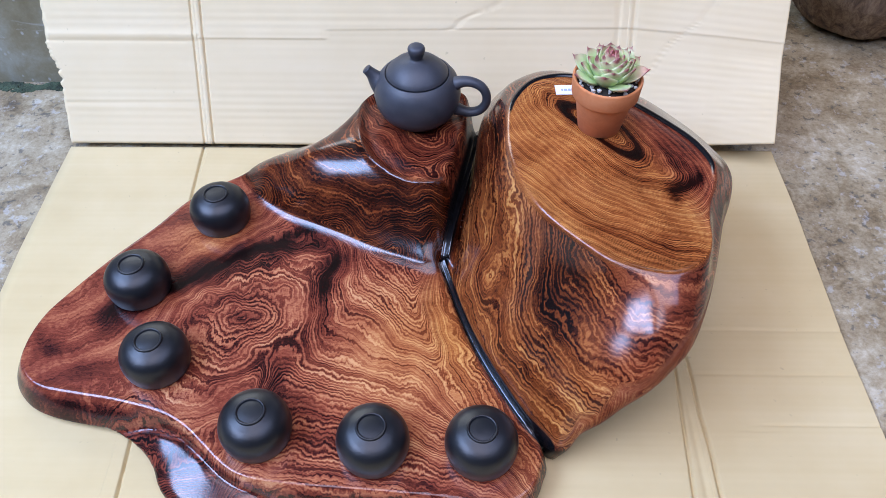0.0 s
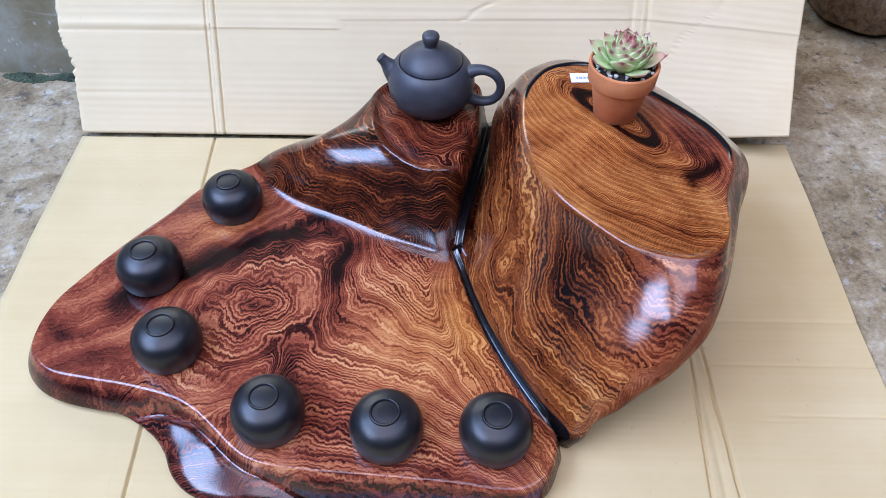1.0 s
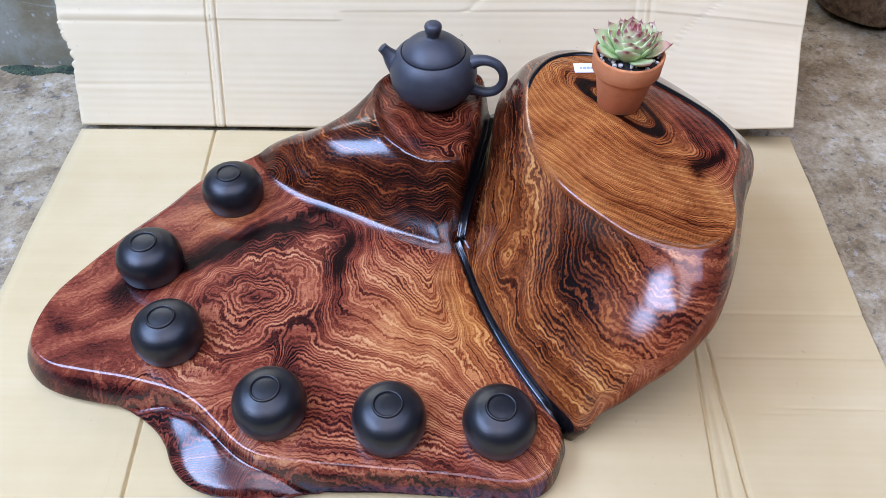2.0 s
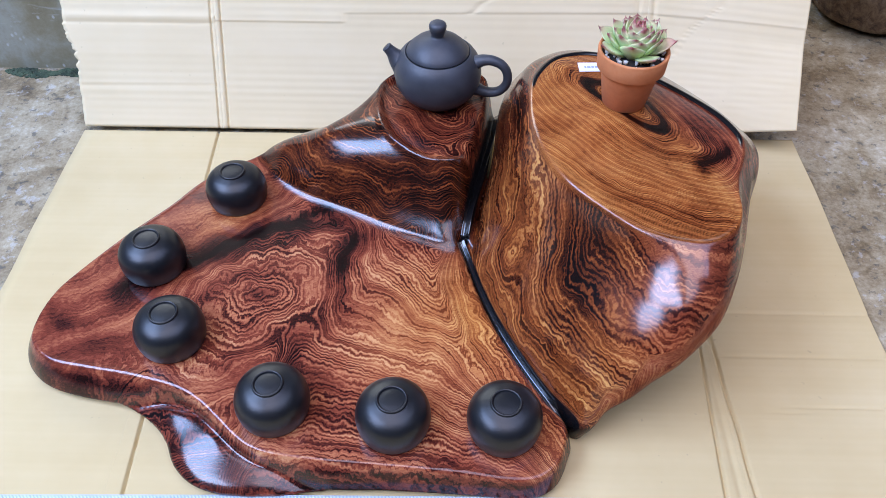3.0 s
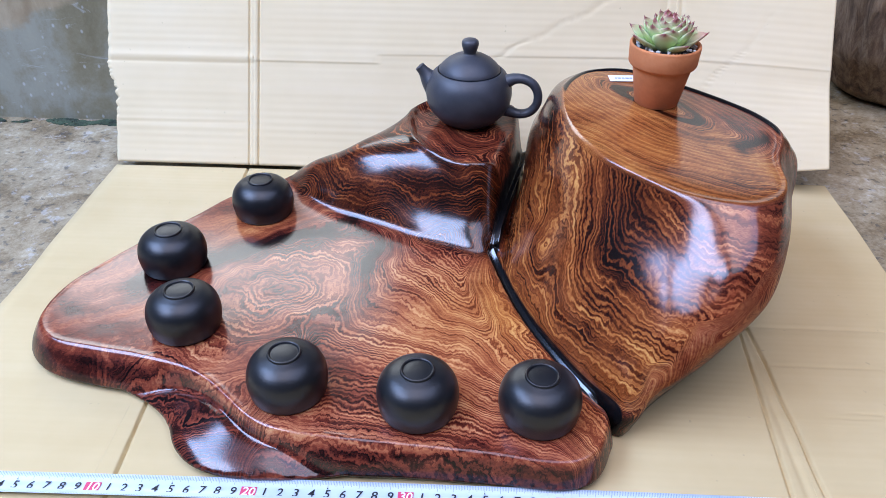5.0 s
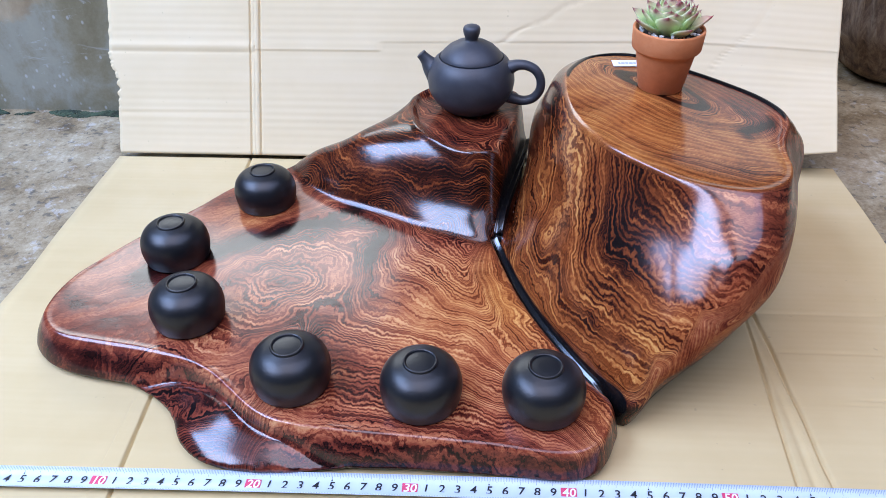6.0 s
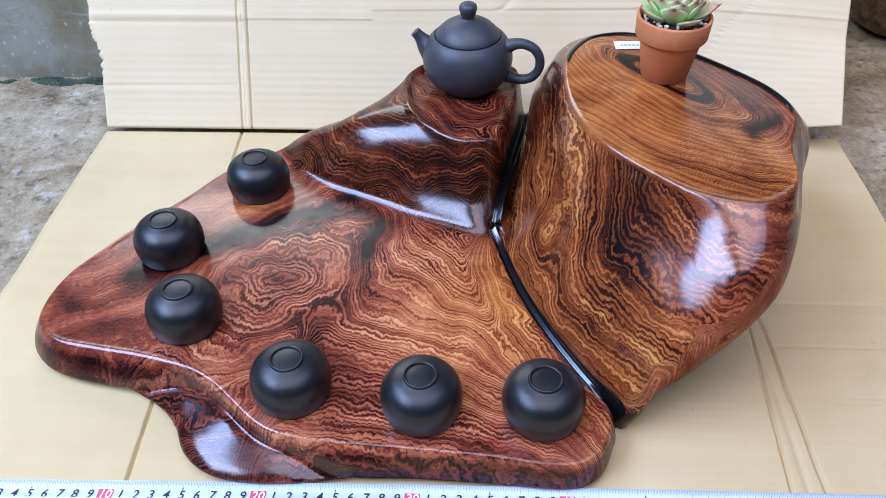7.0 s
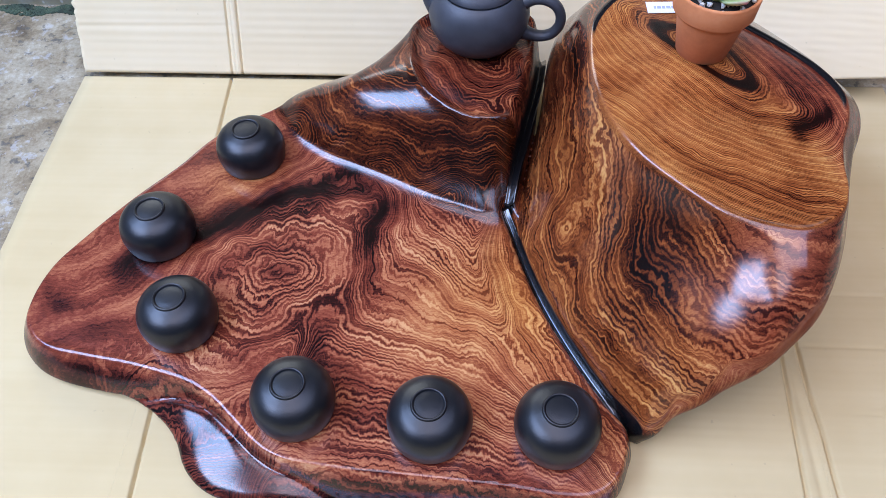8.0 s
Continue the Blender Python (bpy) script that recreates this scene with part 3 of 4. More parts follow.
MOUND_FACE = [(-0.150, 0.562), (-0.131, 0.539), (-0.110, 0.521), (-0.087, 0.511), (-0.063, 0.502), (-0.034, 0.490), (-0.009, 0.482), (0.009, 0.477), (0.022, 0.482), (0.032, 0.500),
              (0.043, 0.535), (0.053, 0.600), (0.053, 0.634), (0.010, 0.646), (-0.045, 0.642), (-0.080, 0.614), (-0.108, 0.592), (-0.136, 0.576)]
MOUND_SHOULDER = [(-0.122, 0.560), (-0.115, 0.541), (-0.096, 0.5235), (-0.072, 0.5145), (-0.050, 0.505), (-0.032, 0.4965), (-0.009, 0.4885), (0.010, 0.4825), (0.023, 0.488), (0.033, 0.506),
                  (0.042, 0.540), (0.052, 0.600), (0.052, 0.633), (0.010, 0.6455), (-0.044, 0.641), (-0.068, 0.613), (-0.090, 0.582)]
MOUND_BROW = [(-0.098, 0.560), (-0.096, 0.546), (-0.080, 0.5300), (-0.058, 0.5170), (-0.035, 0.5055), (-0.008, 0.496), (0.010, 0.490), (0.024, 0.494), (0.033, 0.512), (0.041, 0.545), (0.051, 0.600),
              (0.051, 0.632), (0.010, 0.645), (-0.042, 0.640), (-0.062, 0.613), (-0.080, 0.584)]
SEAT = [(-0.047, 0.621), (-0.055, 0.594), (-0.054, 0.568), (-0.047, 0.541), (-0.035, 0.523), (-0.017, 0.5075), (0.003, 0.500), (0.021, 0.502), (0.034, 0.514), (0.042, 0.540), (0.0465, 0.570), (0.047, 0.600),
        (0.043, 0.628), (0.005, 0.638)]
MOUND = [(0.029, MOUND_TOE), (0.054, MOUND_FACE), (0.068, MOUND_SHOULDER), (0.082, MOUND_BROW), (0.0965, SEAT)]
# the boulder-like lobe: its outline at rising heights, bellied out over the floor
LOBE_SOLE = [(0.033, 0.446), (0.043, 0.411), (0.055, 0.379), (0.072, 0.344), (0.093, 0.308), (0.110, 0.288), (0.119, 0.291), (0.129, 0.305), (0.141, 0.319), (0.154, 0.333), (0.169, 0.350), (0.186, 0.370), (0.205, 0.394),
             (0.228, 0.416), (0.243, 0.445), (0.255, 0.472), (0.261, 0.497), (0.258, 0.522), (0.236, 0.556), (0.190, 0.600), (0.130, 0.628), (0.082, 0.622), (0.065, 0.590), (0.052, 0.545), (0.040, 0.495)]
LOBE_SKIRT = [(0.034, 0.446), (0.044, 0.411), (0.056, 0.379), (0.073, 0.344), (0.094, 0.308), (0.111, 0.286), (0.122, 0.285), (0.134, 0.298), (0.148, 0.310), (0.163, 0.323), (0.180, 0.339), (0.199, 0.360), (0.219, 0.385),
              (0.239, 0.410), (0.254, 0.440), (0.266, 0.469), (0.272, 0.495), (0.269, 0.522), (0.244, 0.562), (0.196, 0.607), (0.130, 0.635), (0.081, 0.626), (0.064, 0.592), (0.051, 0.545), (0.041, 0.495)]
LOBE_BELLY = [(0.049, 0.448), (0.060, 0.400), (0.072, 0.372), (0.088, 0.340), (0.107, 0.311), (0.120, 0.296), (0.131, 0.290), (0.143, 0.2910), (0.156, 0.299), (0.171, 0.311), (0.188, 0.328), (0.206, 0.349), (0.225, 0.373),
              (0.240, 0.402), (0.254, 0.434), (0.266, 0.466), (0.274, 0.492), (0.272, 0.522), (0.248, 0.564), (0.200, 0.610), (0.130, 0.638), (0.080, 0.632), (0.061, 0.595), (0.054, 0.545), (0.047, 0.495)]
LOBE_CHEST = [(0.064, 0.450), (0.077, 0.404), (0.087, 0.386), (0.103, 0.359), (0.115, 0.337), (0.126, 0.319), (0.137, 0.307), (0.149, 0.299), (0.161, 0.2965), (0.175, 0.3005), (0.190, 0.312), (0.206, 0.329), (0.220, 0.3545),
              (0.2335, 0.3835), (0.246, 0.4155), (0.257, 0.448), (0.268, 0.476), (0.272, 0.498), (0.268, 0.522), (0.244, 0.558), (0.198, 0.602), (0.130, 0.630), (0.081, 0.626), (0.063, 0.592), (0.058, 0.543), (0.057, 0.492)]
LOBE_NECK = [(0.070, 0.458), (0.087, 0.410), (0.112, 0.381), (0.139, 0.349), (0.152, 0.331), (0.163, 0.321), (0.175, 0.314), (0.187, 0.3165), (0.201, 0.324), (0.213, 0.342), (0.2238, 0.3655), (0.2332, 0.3915), (0.242, 0.4195),
             (0.2515, 0.446), (0.262, 0.468), (0.266, 0.490), (0.260, 0.511), (0.238, 0.549), (0.196, 0.592), (0.127, 0.620), (0.088, 0.606), (0.072, 0.576), (0.066, 0.541), (0.066, 0.495)]
LOBE_BROW = [(0.075, 0.462), (0.094, 0.414), (0.117, 0.388), (0.142, 0.362), (0.162, 0.345), (0.181, 0.3335), (0.194, 0.334), (0.207, 0.346), (0.217, 0.365), (0.224, 0.387), (0.229, 0.408), (0.236, 0.428), (0.246, 0.449),
             (0.252, 0.472), (0.245, 0.496), (0.225, 0.531), (0.187, 0.576), (0.129, 0.603), (0.094, 0.591), (0.077, 0.565), (0.071, 0.525)]
TABLE = [(0.080, 0.530), (0.078, 0.484), (0.085, 0.446), (0.097, 0.419), (0.111, 0.400), (0.127, 0.383), (0.143, 0.368), (0.159, 0.359), (0.175, 0.354), (0.190, 0.353), (0.204, 0.359), (0.217, 0.372), (0.223, 0.388),
         (0.224, 0.405), (0.228, 0.424), (0.236, 0.443), (0.240, 0.460), (0.238, 0.476), (0.229, 0.496), (0.213, 0.516), (0.196, 0.534), (0.180, 0.549), (0.160, 0.568), (0.143, 0.579), (0.124, 0.580), (0.103, 0.572), (0.088, 0.553)]
LOBE = [(0.0, LOBE_SOLE), (0.025, LOBE_SKIRT), (0.055, LOBE_BELLY), (0.090, LOBE_CHEST), (0.120, LOBE_NECK), (0.138, LOBE_BROW), (0.1530, TABLE)]
DRAIN = [(0.024, 0.462), (0.030, 0.446), (0.041, 0.411), (0.053, 0.379), (0.070, 0.344), (0.091, 0.308), (0.110, 0.283), (0.116, 0.272)]
CLEFT = [(0.060, 0.660), (0.057, 0.620), (0.053, 0.590), (0.043, 0.541), (0.033, 0.496), (0.027, 0.462)]


def smooth_step(a, lo, hi):
    t = np.clip((a - lo) / (hi - lo), 0, 1)
    return t * t * (3 - 2 * t)


def tray_fields():
    d_plate, d_foot = inside_distance(PLATE), inside_distance(FOOT)
    level = 0.0265 + 0.016 * (GY - 0.25)
    d_rim = inside_distance(RIM)
    up = np.clip(d_plate / np.maximum(d_plate - np.minimum(d_rim, 0), 1e-5), 0, 1)
    plate = np.where(d_plate > 0, level * dome(0.42 * up, 1.55) / dome(np.array(0.42), 1.55) + 0.0008 * np.exp(-(d_rim / 0.0016) ** 2), 3 * d_plate)
    # a small foot with a gully between it and the rim
    d_out, d_in = inside_distance(FOOT_OUT, False), inside_distance(FOOT_IN, False)
    foot = 0.0120 * dome(d_out / 0.0125, 2.2) + 0.26 * np.clip(d_out - 0.009, 0, 0.03)
    foot = foot * (0.30 + 0.70 * smooth_step(d_in, -0.001, 0.0085)) * (0.25 + 0.75 * smooth_step(GX, -0.240, -0.192)) * (0.45 + 0.55 * smooth_step(-GX, 0.080, 0.120))
    foot = np.where(d_foot > 0, blurred(foot, 1.6), 3 * d_foot)
    mound, dm = terrain(MOUND)
    mound = blurred(mound, 3.2)
    # a dished seat for the pot, with a proud rim
    d_seat = dm[4]
    mound = mound + 0.0024 * np.exp(-((d_seat + 0.0008) / 0.0026) ** 2) - 0.0066 * smooth_step(d_seat, -0.0004, 0.0080)
    h = higher(plate, foot, 0.0075)
    h = higher(h, mound, 0.027)
    d_drain, d_cleft = inside_distance(DRAIN, False), inside_distance(CLEFT, False)
    h = h - 0.012 * np.exp(-(d_drain / 0.0038) ** 2) * smooth_step(d_plate, -0.02, 0.0)
    cut = np.exp(-(d_cleft / 0.0040) ** 2)
    h = h * (1 - cut) + np.minimum(h, 0.040) * cut
    h = blurred(h, 0.7)
    rim = np.maximum.reduce([d_plate, d_foot, dm[0]])
    outlines = [inside_distance(c) for _, c in LOBE]
    d_lobe, d_table = np.maximum.reduce(outlines), outlines[-1]
    # the table of the lobe: a shallow dish, its lip raised towards the back
    back = smooth_step(GY + 0.5 * (GX - 0.12), 0.42, 0.55)
    dish = (0.35 + 0.65 * smooth_step(GX, 0.09, 0.14)) * smooth_step(d_table, -0.0005, 0.0045)
    table = 0.1530 + 0.0022 * back * np.exp(-((d_table + 0.0005) / 0.003) ** 2) - 0.0030 * dish
    plan = dict(plate=d_plate, foot=d_foot, mound=dm[0], seat=d_seat, lobe=d_lobe, table=d_table, drain=d_drain, cleft=d_cleft)
    return h, rim, plan, outlines, table


def tray_solid(h, rim, outlines, table):
    """The field of the whole tray, negative in the wood."""
    hx, hy = np.gradient(h, STEP)
    steep = np.sqrt(1 + hx ** 2 + hy ** 2)
    levels = [z for z, _ in LOBE]
    f = np.empty((len(gx), len(gy), len(gz)), np.float32)
    for i, z in enumerate(gz):
        body = np.maximum((z - h) / steep, 0.005 * max(0.0, 1 - z / 0.010) ** 2 - rim)
        inside = sum(w * d for w, d in zip(rising(min(max(z, 0.0), levels[-1]), levels), outlines) if w)
        inside = inside - max(0.0, z - levels[-1]) * 0.6
        side, top = -0.8 * inside - 0.0005, z - table - 0.0010
        lobe = 0.5 * (side + top + np.sqrt((side - top) ** 2 + 0.0060 ** 2)) - 0.0008
        f[:, :, i] = np.maximum(np.minimum(body, lobe), -z)
    return f


def surface_net(f):
    """A quad mesh of the zero surface of a field on the grid."""
    s = f < 0
    nx, ny, nz = f.shape
    corners = [(i, j, k) for i in (0, 1) for j in (0, 1) for k in (0, 1)]
    count = sum(s[i:nx - 1 + i, j:ny - 1 + j, k:nz - 1 + k].astype(np.int8) for i, j, k in corners)
    cell = np.argwhere((count > 0) & (count < 8))
    index = np.full((nx - 1, ny - 1, nz - 1), -1, np.int32)
    index[cell[:, 0], cell[:, 1], cell[:, 2]] = np.arange(len(cell))
    total, hits = np.zeros((len(cell), 3)), np.zeros(len(cell))
    for a in corners:
        for axis in range(3):
            if a[axis]:
                continue
            b = list(a)
            b[axis] = 1
            fa = f[cell[:, 0] + a[0], cell[:, 1] + a[1], cell[:, 2] + a[2]]
            fb = f[cell[:, 0] + b[0], cell[:, 1] + b[1], cell[:, 2] + b[2]]
            cross = (fa < 0) != (fb < 0)
            t = np.where(cross, fa / np.where(cross, fa - fb, 1), 0)
            place = np.array(a, float) + np.outer(t, np.array(b) - np.array(a))
            total += place * cross[:, None]
            hits += cross
    verts = (cell + total / hits[:, None]) * STEP + np.array((X0, Y0, Z0))
    faces = []
    for axis in range(3):
        o = [0, 0, 0]
        o[axis] = 1
        a = s[:nx - o[0], :ny - o[1], :nz - o[2]]
        b = s[o[0]:, o[1]:, o[2]:]
        e = np.argwhere(a != b)
        e = e[np.all([(e[:, c] > 0) & (e[:, c] < f.shape[c] - 1) for c in range(3) if c != axis], axis=0)]
        u, w = [c for c in range(3) if c != axis]
        q = []
        for du, dw in ((1, 1), (0, 1), (0, 0), (1, 0)):
            g = e.copy()
            g[:, u] -= du
            g[:, w] -= dw
            q.append(index[g[:, 0], g[:, 1], g[:, 2]])
        q = np.stack(q, 1)
        flip = a[e[:, 0], e[:, 1], e[:, 2]]
        if axis == 1:
            flip = ~flip
        q[~flip] = q[~flip][:, ::-1]
        faces.append(q)
    return verts, np.concatenate(faces)


def lookup(grid, verts):
    """Bilinear value of a plan grid under each vertex."""
    u = np.clip((verts[:, 0] - X0) / STEP, 0, grid.shape[0] - 1.001)
    v = np.clip((verts[:, 1] - Y0) / STEP, 0, grid.shape[1] - 1.001)
    i, j = u.astype(int), v.astype(int)
    a, b = u - i, v - j
    return (grid[i, j] * (1 - a) + grid[i + 1, j] * a) * (1 - b) + (grid[i, j + 1] * (1 - a) + grid[i + 1, j + 1] * a) * b


def along_line(x, y, points, width):
    """A soft band along a smooth line, 1 on it and fading out to the sides and past its ends."""
    c = spline(points, 6, False)
    best = np.full(x.shape, 1e9)
    for (ax, ay), (bx, by) in zip(c, c[1:]):
        ex, ey = bx - ax, by - ay
        t = np.clip(((x - ax) * ex + (y - ay) * ey) / (ex * ex + ey * ey), 0, 1)
        best = np.minimum(best, (x - ax - t * ex) ** 2 + (y - ay - t * ey) ** 2)
    return np.exp(-best / width ** 2)


def grain(verts, d):
    """Growth-ring phase, darkness with underside shade, warmth and boldness of the timber over the tray."""
    x, y, z = verts.T
    w1 = np.sin(x * 31 + 1.3) * np.cos(y * 27 + 0.4) + 0.6 * np.sin(x * 57 - y * 49 + 2.0)
    w2 = np.cos(x * 29 + y * 22) + 0.6 * np.sin(y * 61 + x * 38 + 0.7)
    w3 = np.sin(x * 118 + 2.1 * w2) + np.cos(y * 131 + 1.7 * w1)
    w4 = np.sin(x * 205 - 1.9 * w1 + y * 60) + np.cos(y * 190 + 2.3 * w2 + x * 45)
    curly = smooth_step(y, 0.425, 0.455) * smooth_step(x, -0.13, -0.10)
    xx, yy = x + 0.0055 * w1 + (0.0008 + 0.0030 * curly) * w3, y + 0.0055 * w2 - (0.0008 + 0.0030 * curly) * w3 + 0.0011 * w4
    in_seat = smooth_step(d["seat"], -0.001, 0.001)
    in_lobe = smooth_step(d["lobe"], -0.002, 0.002)
    in_table = smooth_step(d["table"], -0.002, 0.001) * smooth_step(z, 0.1470, 0.1485)
    in_mound = smooth_step(d["mound"], -0.006, 0.004) * (1 - in_lobe)
    flat = (1 - in_mound) * (1 - in_lobe)
    # lower plate: a large eye, a river of close lines beside it, then a broad fan of arches
    ca, sa = math.cos(0.62), math.sin(0.62)
    ex, ey = xx + 0.147, yy - 0.400
    eye = np.hypot((ca * ex + sa * ey) / 1.30, (ca * ey - sa * ex) / 0.92) * (1 + 0.09 * w2 + 0.05 * w3) + 0.0016 * w4
    river = xx + 0.082 - 0.23 * np.minimum(yy - 0.40, 0) - 0.05 * (yy - 0.40)
    arch = np.hypot(np.maximum(xx + 0.07, 0) * (0.50 + 1.70 * smooth_step(yy + 0.5 * xx, 0.26, 0.39)), yy - 0.13)
    fall = 0.30 + 2.0 * (xx + 0.055)
    fan = 0.5 * (arch + fall - np.sqrt((arch - fall) ** 2 + 0.025 ** 2))
    k = smooth_step(river, -0.024, 0.002)
    plate = eye * 205 * (1 - k) + (fan * 245 - 43.0) * k
    near = smooth_step(-d["drain"], -0.055, -0.020) * smooth_step(xx, 0.0, 0.03)
    plate = plate * (1 - near) + (d["drain"] * 300 + 9.0 + 0.5 * w4) * near
    streak = (yy * 0.84 - xx * 0.54) * 210 - 74
    k = smooth_step(-xx + 0.55 * (yy - 0.40), 0.185, 0.225)
    plate = plate * (1 - k) + streak * k
    # table: long ovals round the pith under the pot
    c, s = math.cos(-0.68), math.sin(-0.68)
    px, py = x + 0.003 * w1 - 0.158, y + 0.003 * w2 - 0.503
    across, length = (c * px - s * py), (s * px + c * py)
    oval = np.hypot(across * 1.75, length * 0.62)
    oval = np.hypot(across * 1.75, length * (0.58 + 0.40 * smooth_step(oval, 0.03, 0.11)))
    table = oval * 610 + 0.5 * w4 + 0.5 * w3 + 2.4 * np.sin(oval * 70)
    # mound: steep loops; lobe: stripes that wrap the boulder at a slant
    mound = np.hypot((xx + 0.012) * 0.9, (yy - 0.575) * 1.0 + (z - 0.092) * 0.9) * 240 + 2.2 * w3 * smooth_step(0.07 - z, 0, 0.03)
    knot = np.hypot((xx - 0.057) * 1.6, (yy - 0.412) * 0.75)
    upright = smooth_step(y - 0.3 * (x - 0.1), 0.335, 0.395)
    lobe = (z * 0.95 + 0.40 * d["drain"] + 0.045) * (1 - upright) + (x * 1.15 + z * 0.25 - 0.10 * (y - 0.40)) * upright
    lobe = (lobe + 0.005 * w1 + 0.0014 * w3 + 0.0006 * w4) * 225 + 7.0 * np.exp(-(knot / 0.018) ** 2)
    seat = (0.9 * (0.60 - yy) + 1.5 * np.sqrt((xx - 0.003) ** 2 + 0.0002)) * 250
    ring = plate * (1 - in_mound) + mound * in_mound
    ring = ring * (1 - in_seat) + seat * in_seat
    ring = ring * (1 - in_lobe) + lobe * in_lobe
    ring = ring * (1 - in_table) + table * in_table
    blob = lambda cx, cy, r: np.exp(-(((xx - cx) ** 2 + (yy - cy) ** 2) / r ** 2))
    # dark heartwood: a slanting band, a broken column and stains on the plate
    dark = 0.62 * along_line(xx, yy, [(-0.262, 0.405), (-0.220, 0.422), (-0.196, 0.441), (-0.166, 0.461), (-0.129, 0.485), (-0.100, 0.497)], 0.013)
    dark = dark + 0.50 * along_line(xx, yy, [(-0.084, 0.475), (-0.083, 0.452), (-0.080, 0.430)], 0.009) + 0.24 * along_line(xx, yy, [(-0.080, 0.43), (-0.083, 0.40), (-0.098, 0.38), (-0.109, 0.345), (-0.106, 0.30)], 0.012)
    dark = dark + 0.42 * blob(-0.304, 0.370, 0.011) + 0.25 * blob(-0.262, 0.345, 0.020) + 0.20 * blob(-0.147, 0.396, 0.020) + 0.20 * blob(-0.156, 0.327, 0.012) + 0.22 * smooth_step(yy, 0.44, 0.475) * smooth_step(xx, -0.09, -0.06) + 0.18 * blob(-0.25, 0.455, 0.03)
    tone = 0.155 - dark * flat + 0.17 * blob(-0.020, 0.365, 0.045) * flat + 0.06 * blob(-0.19, 0.49, 0.025) * flat
    tone = tone - 0.22 * in_mound * (1 - in_seat) - 0.15 * in_seat
    tone = tone - in_table * (0.75 * np.exp(-((oval - 0.024) / 0.0050) ** 2) * (1 - 0.45 * smooth_step(across, 0.0, 0.012)) + 0.20 * np.exp(-((oval - 0.052) / 0.010) ** 2) * smooth_step(-length, 0.02, 0.05))
    tone = tone - in_table * (0.55 * along_line(xx, yy, [(0.205, 0.424), (0.216, 0.434), (0.222, 0.452)], 0.006) + 0.16 * along_line(xx, yy, [(0.118, 0.425), (0.150, 0.392), (0.190, 0.375)], 0.008))
    tone = tone + in_table * (0.035 - 0.14 * smooth_step(across - 0.3 * length, 0.015, 0.05))
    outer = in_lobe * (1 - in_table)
    # lobe's underside shade is put into the tone; low flanks darken towards the floor
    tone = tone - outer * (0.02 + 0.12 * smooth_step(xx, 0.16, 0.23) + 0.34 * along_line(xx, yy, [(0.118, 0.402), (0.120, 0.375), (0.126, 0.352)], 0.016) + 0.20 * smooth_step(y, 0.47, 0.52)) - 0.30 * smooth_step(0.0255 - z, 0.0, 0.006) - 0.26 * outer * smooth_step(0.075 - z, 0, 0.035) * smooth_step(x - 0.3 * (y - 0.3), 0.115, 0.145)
    warm = 0.27 + (0.67 - 0.55 * smooth_step(across - 0.3 * length, 0.010, 0.045)) * in_table + 0.22 * in_seat + (0.66 - 0.44 * smooth_step(xx, 0.125, 0.175)) * outer + 0.45 * blob(0.015, 0.375, 0.070) * flat + 0.35 * blob(-0.19, 0.49, 0.035) * flat + 0.60 * in_mound * (1 - in_seat)
    warm = warm + 0.25 * near * flat
    ringy = 1.0 - 0.70 * smooth_step(-xx + 0.55 * (yy - 0.40), 0.185, 0.225) * flat - 0.08 * in_table - 0.40 * in_table * smooth_step(across, 0.01, 0.04)
    streaked = np.clip(0.95 * in_mound + 0.45 * outer * smooth_step(0.15 - xx, 0, 0.04) - 0.6 * in_seat + 0.25 * curly * flat, 0, 1)
    return ring, tone, np.clip(warm, 0, 1), ringy, streaked


def carved_tray():
    h, rim, plan, outlines, table = tray_fields()
    f = tray_solid(h, rim, outlines, table)
    verts, faces = surface_net(f)
    tray = thing("tea_tray", pose(0, 0, 0), "carved glossy rosewood tea tray with swirling grain and black drain grooves", "tea tray")
    ob = part_data("body", verts, faces, ROSEWOOD, tray)
    mesh = ob.data
    d = {k: lookup(g, verts) for k, g in plan.items()}
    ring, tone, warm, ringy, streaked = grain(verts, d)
    deep = np.clip(1 - np.minimum(d["drain"] / 0.0049, d["cleft"] / 0.0085), 0, 1)
    # a line of black lacquer under the back lip of the table
    lip = np.exp(-((d["table"] - 0.0018) / 0.0034) ** 2) * smooth_step(verts[:, 1] + 0.45 * (verts[:, 0] - 0.12), 0.47, 0.535)
    deep = np.maximum(deep, 0.85 * lip)
    # weaker coat on the outer flanks, which cuts the floor's reflection there
    flank = smooth_step(d["lobe"], -0.01, 0.0) * (1 - smooth_step(d["lobe"], 0.010, 0.030)) * smooth_step(verts[:, 0] + 0.35 * (0.4 - verts[:, 1]), 0.14, 0.20) * (1 - smooth_step(verts[:, 2], 0.10, 0.14))
    edge = (1 - smooth_step(d["plate"], 0.004, 0.011)) * (1 - smooth_step(d["foot"], -0.004, 0.002)) * (d["lobe"] < 0)
    polish = np.clip(1 - 0.80 * flank - 0.45 * edge, 0, 1)
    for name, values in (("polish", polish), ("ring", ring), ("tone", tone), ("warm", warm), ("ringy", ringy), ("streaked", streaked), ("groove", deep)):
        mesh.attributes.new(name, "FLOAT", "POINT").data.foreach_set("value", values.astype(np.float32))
    channel("drain_channel", DRAIN, h, 0.0025, 0.70, tray, "glossy black drain channel")
    channel("cleft_channel", CLEFT, h, 0.0036, 0.0, tray, "glossy black channel in the cleft")


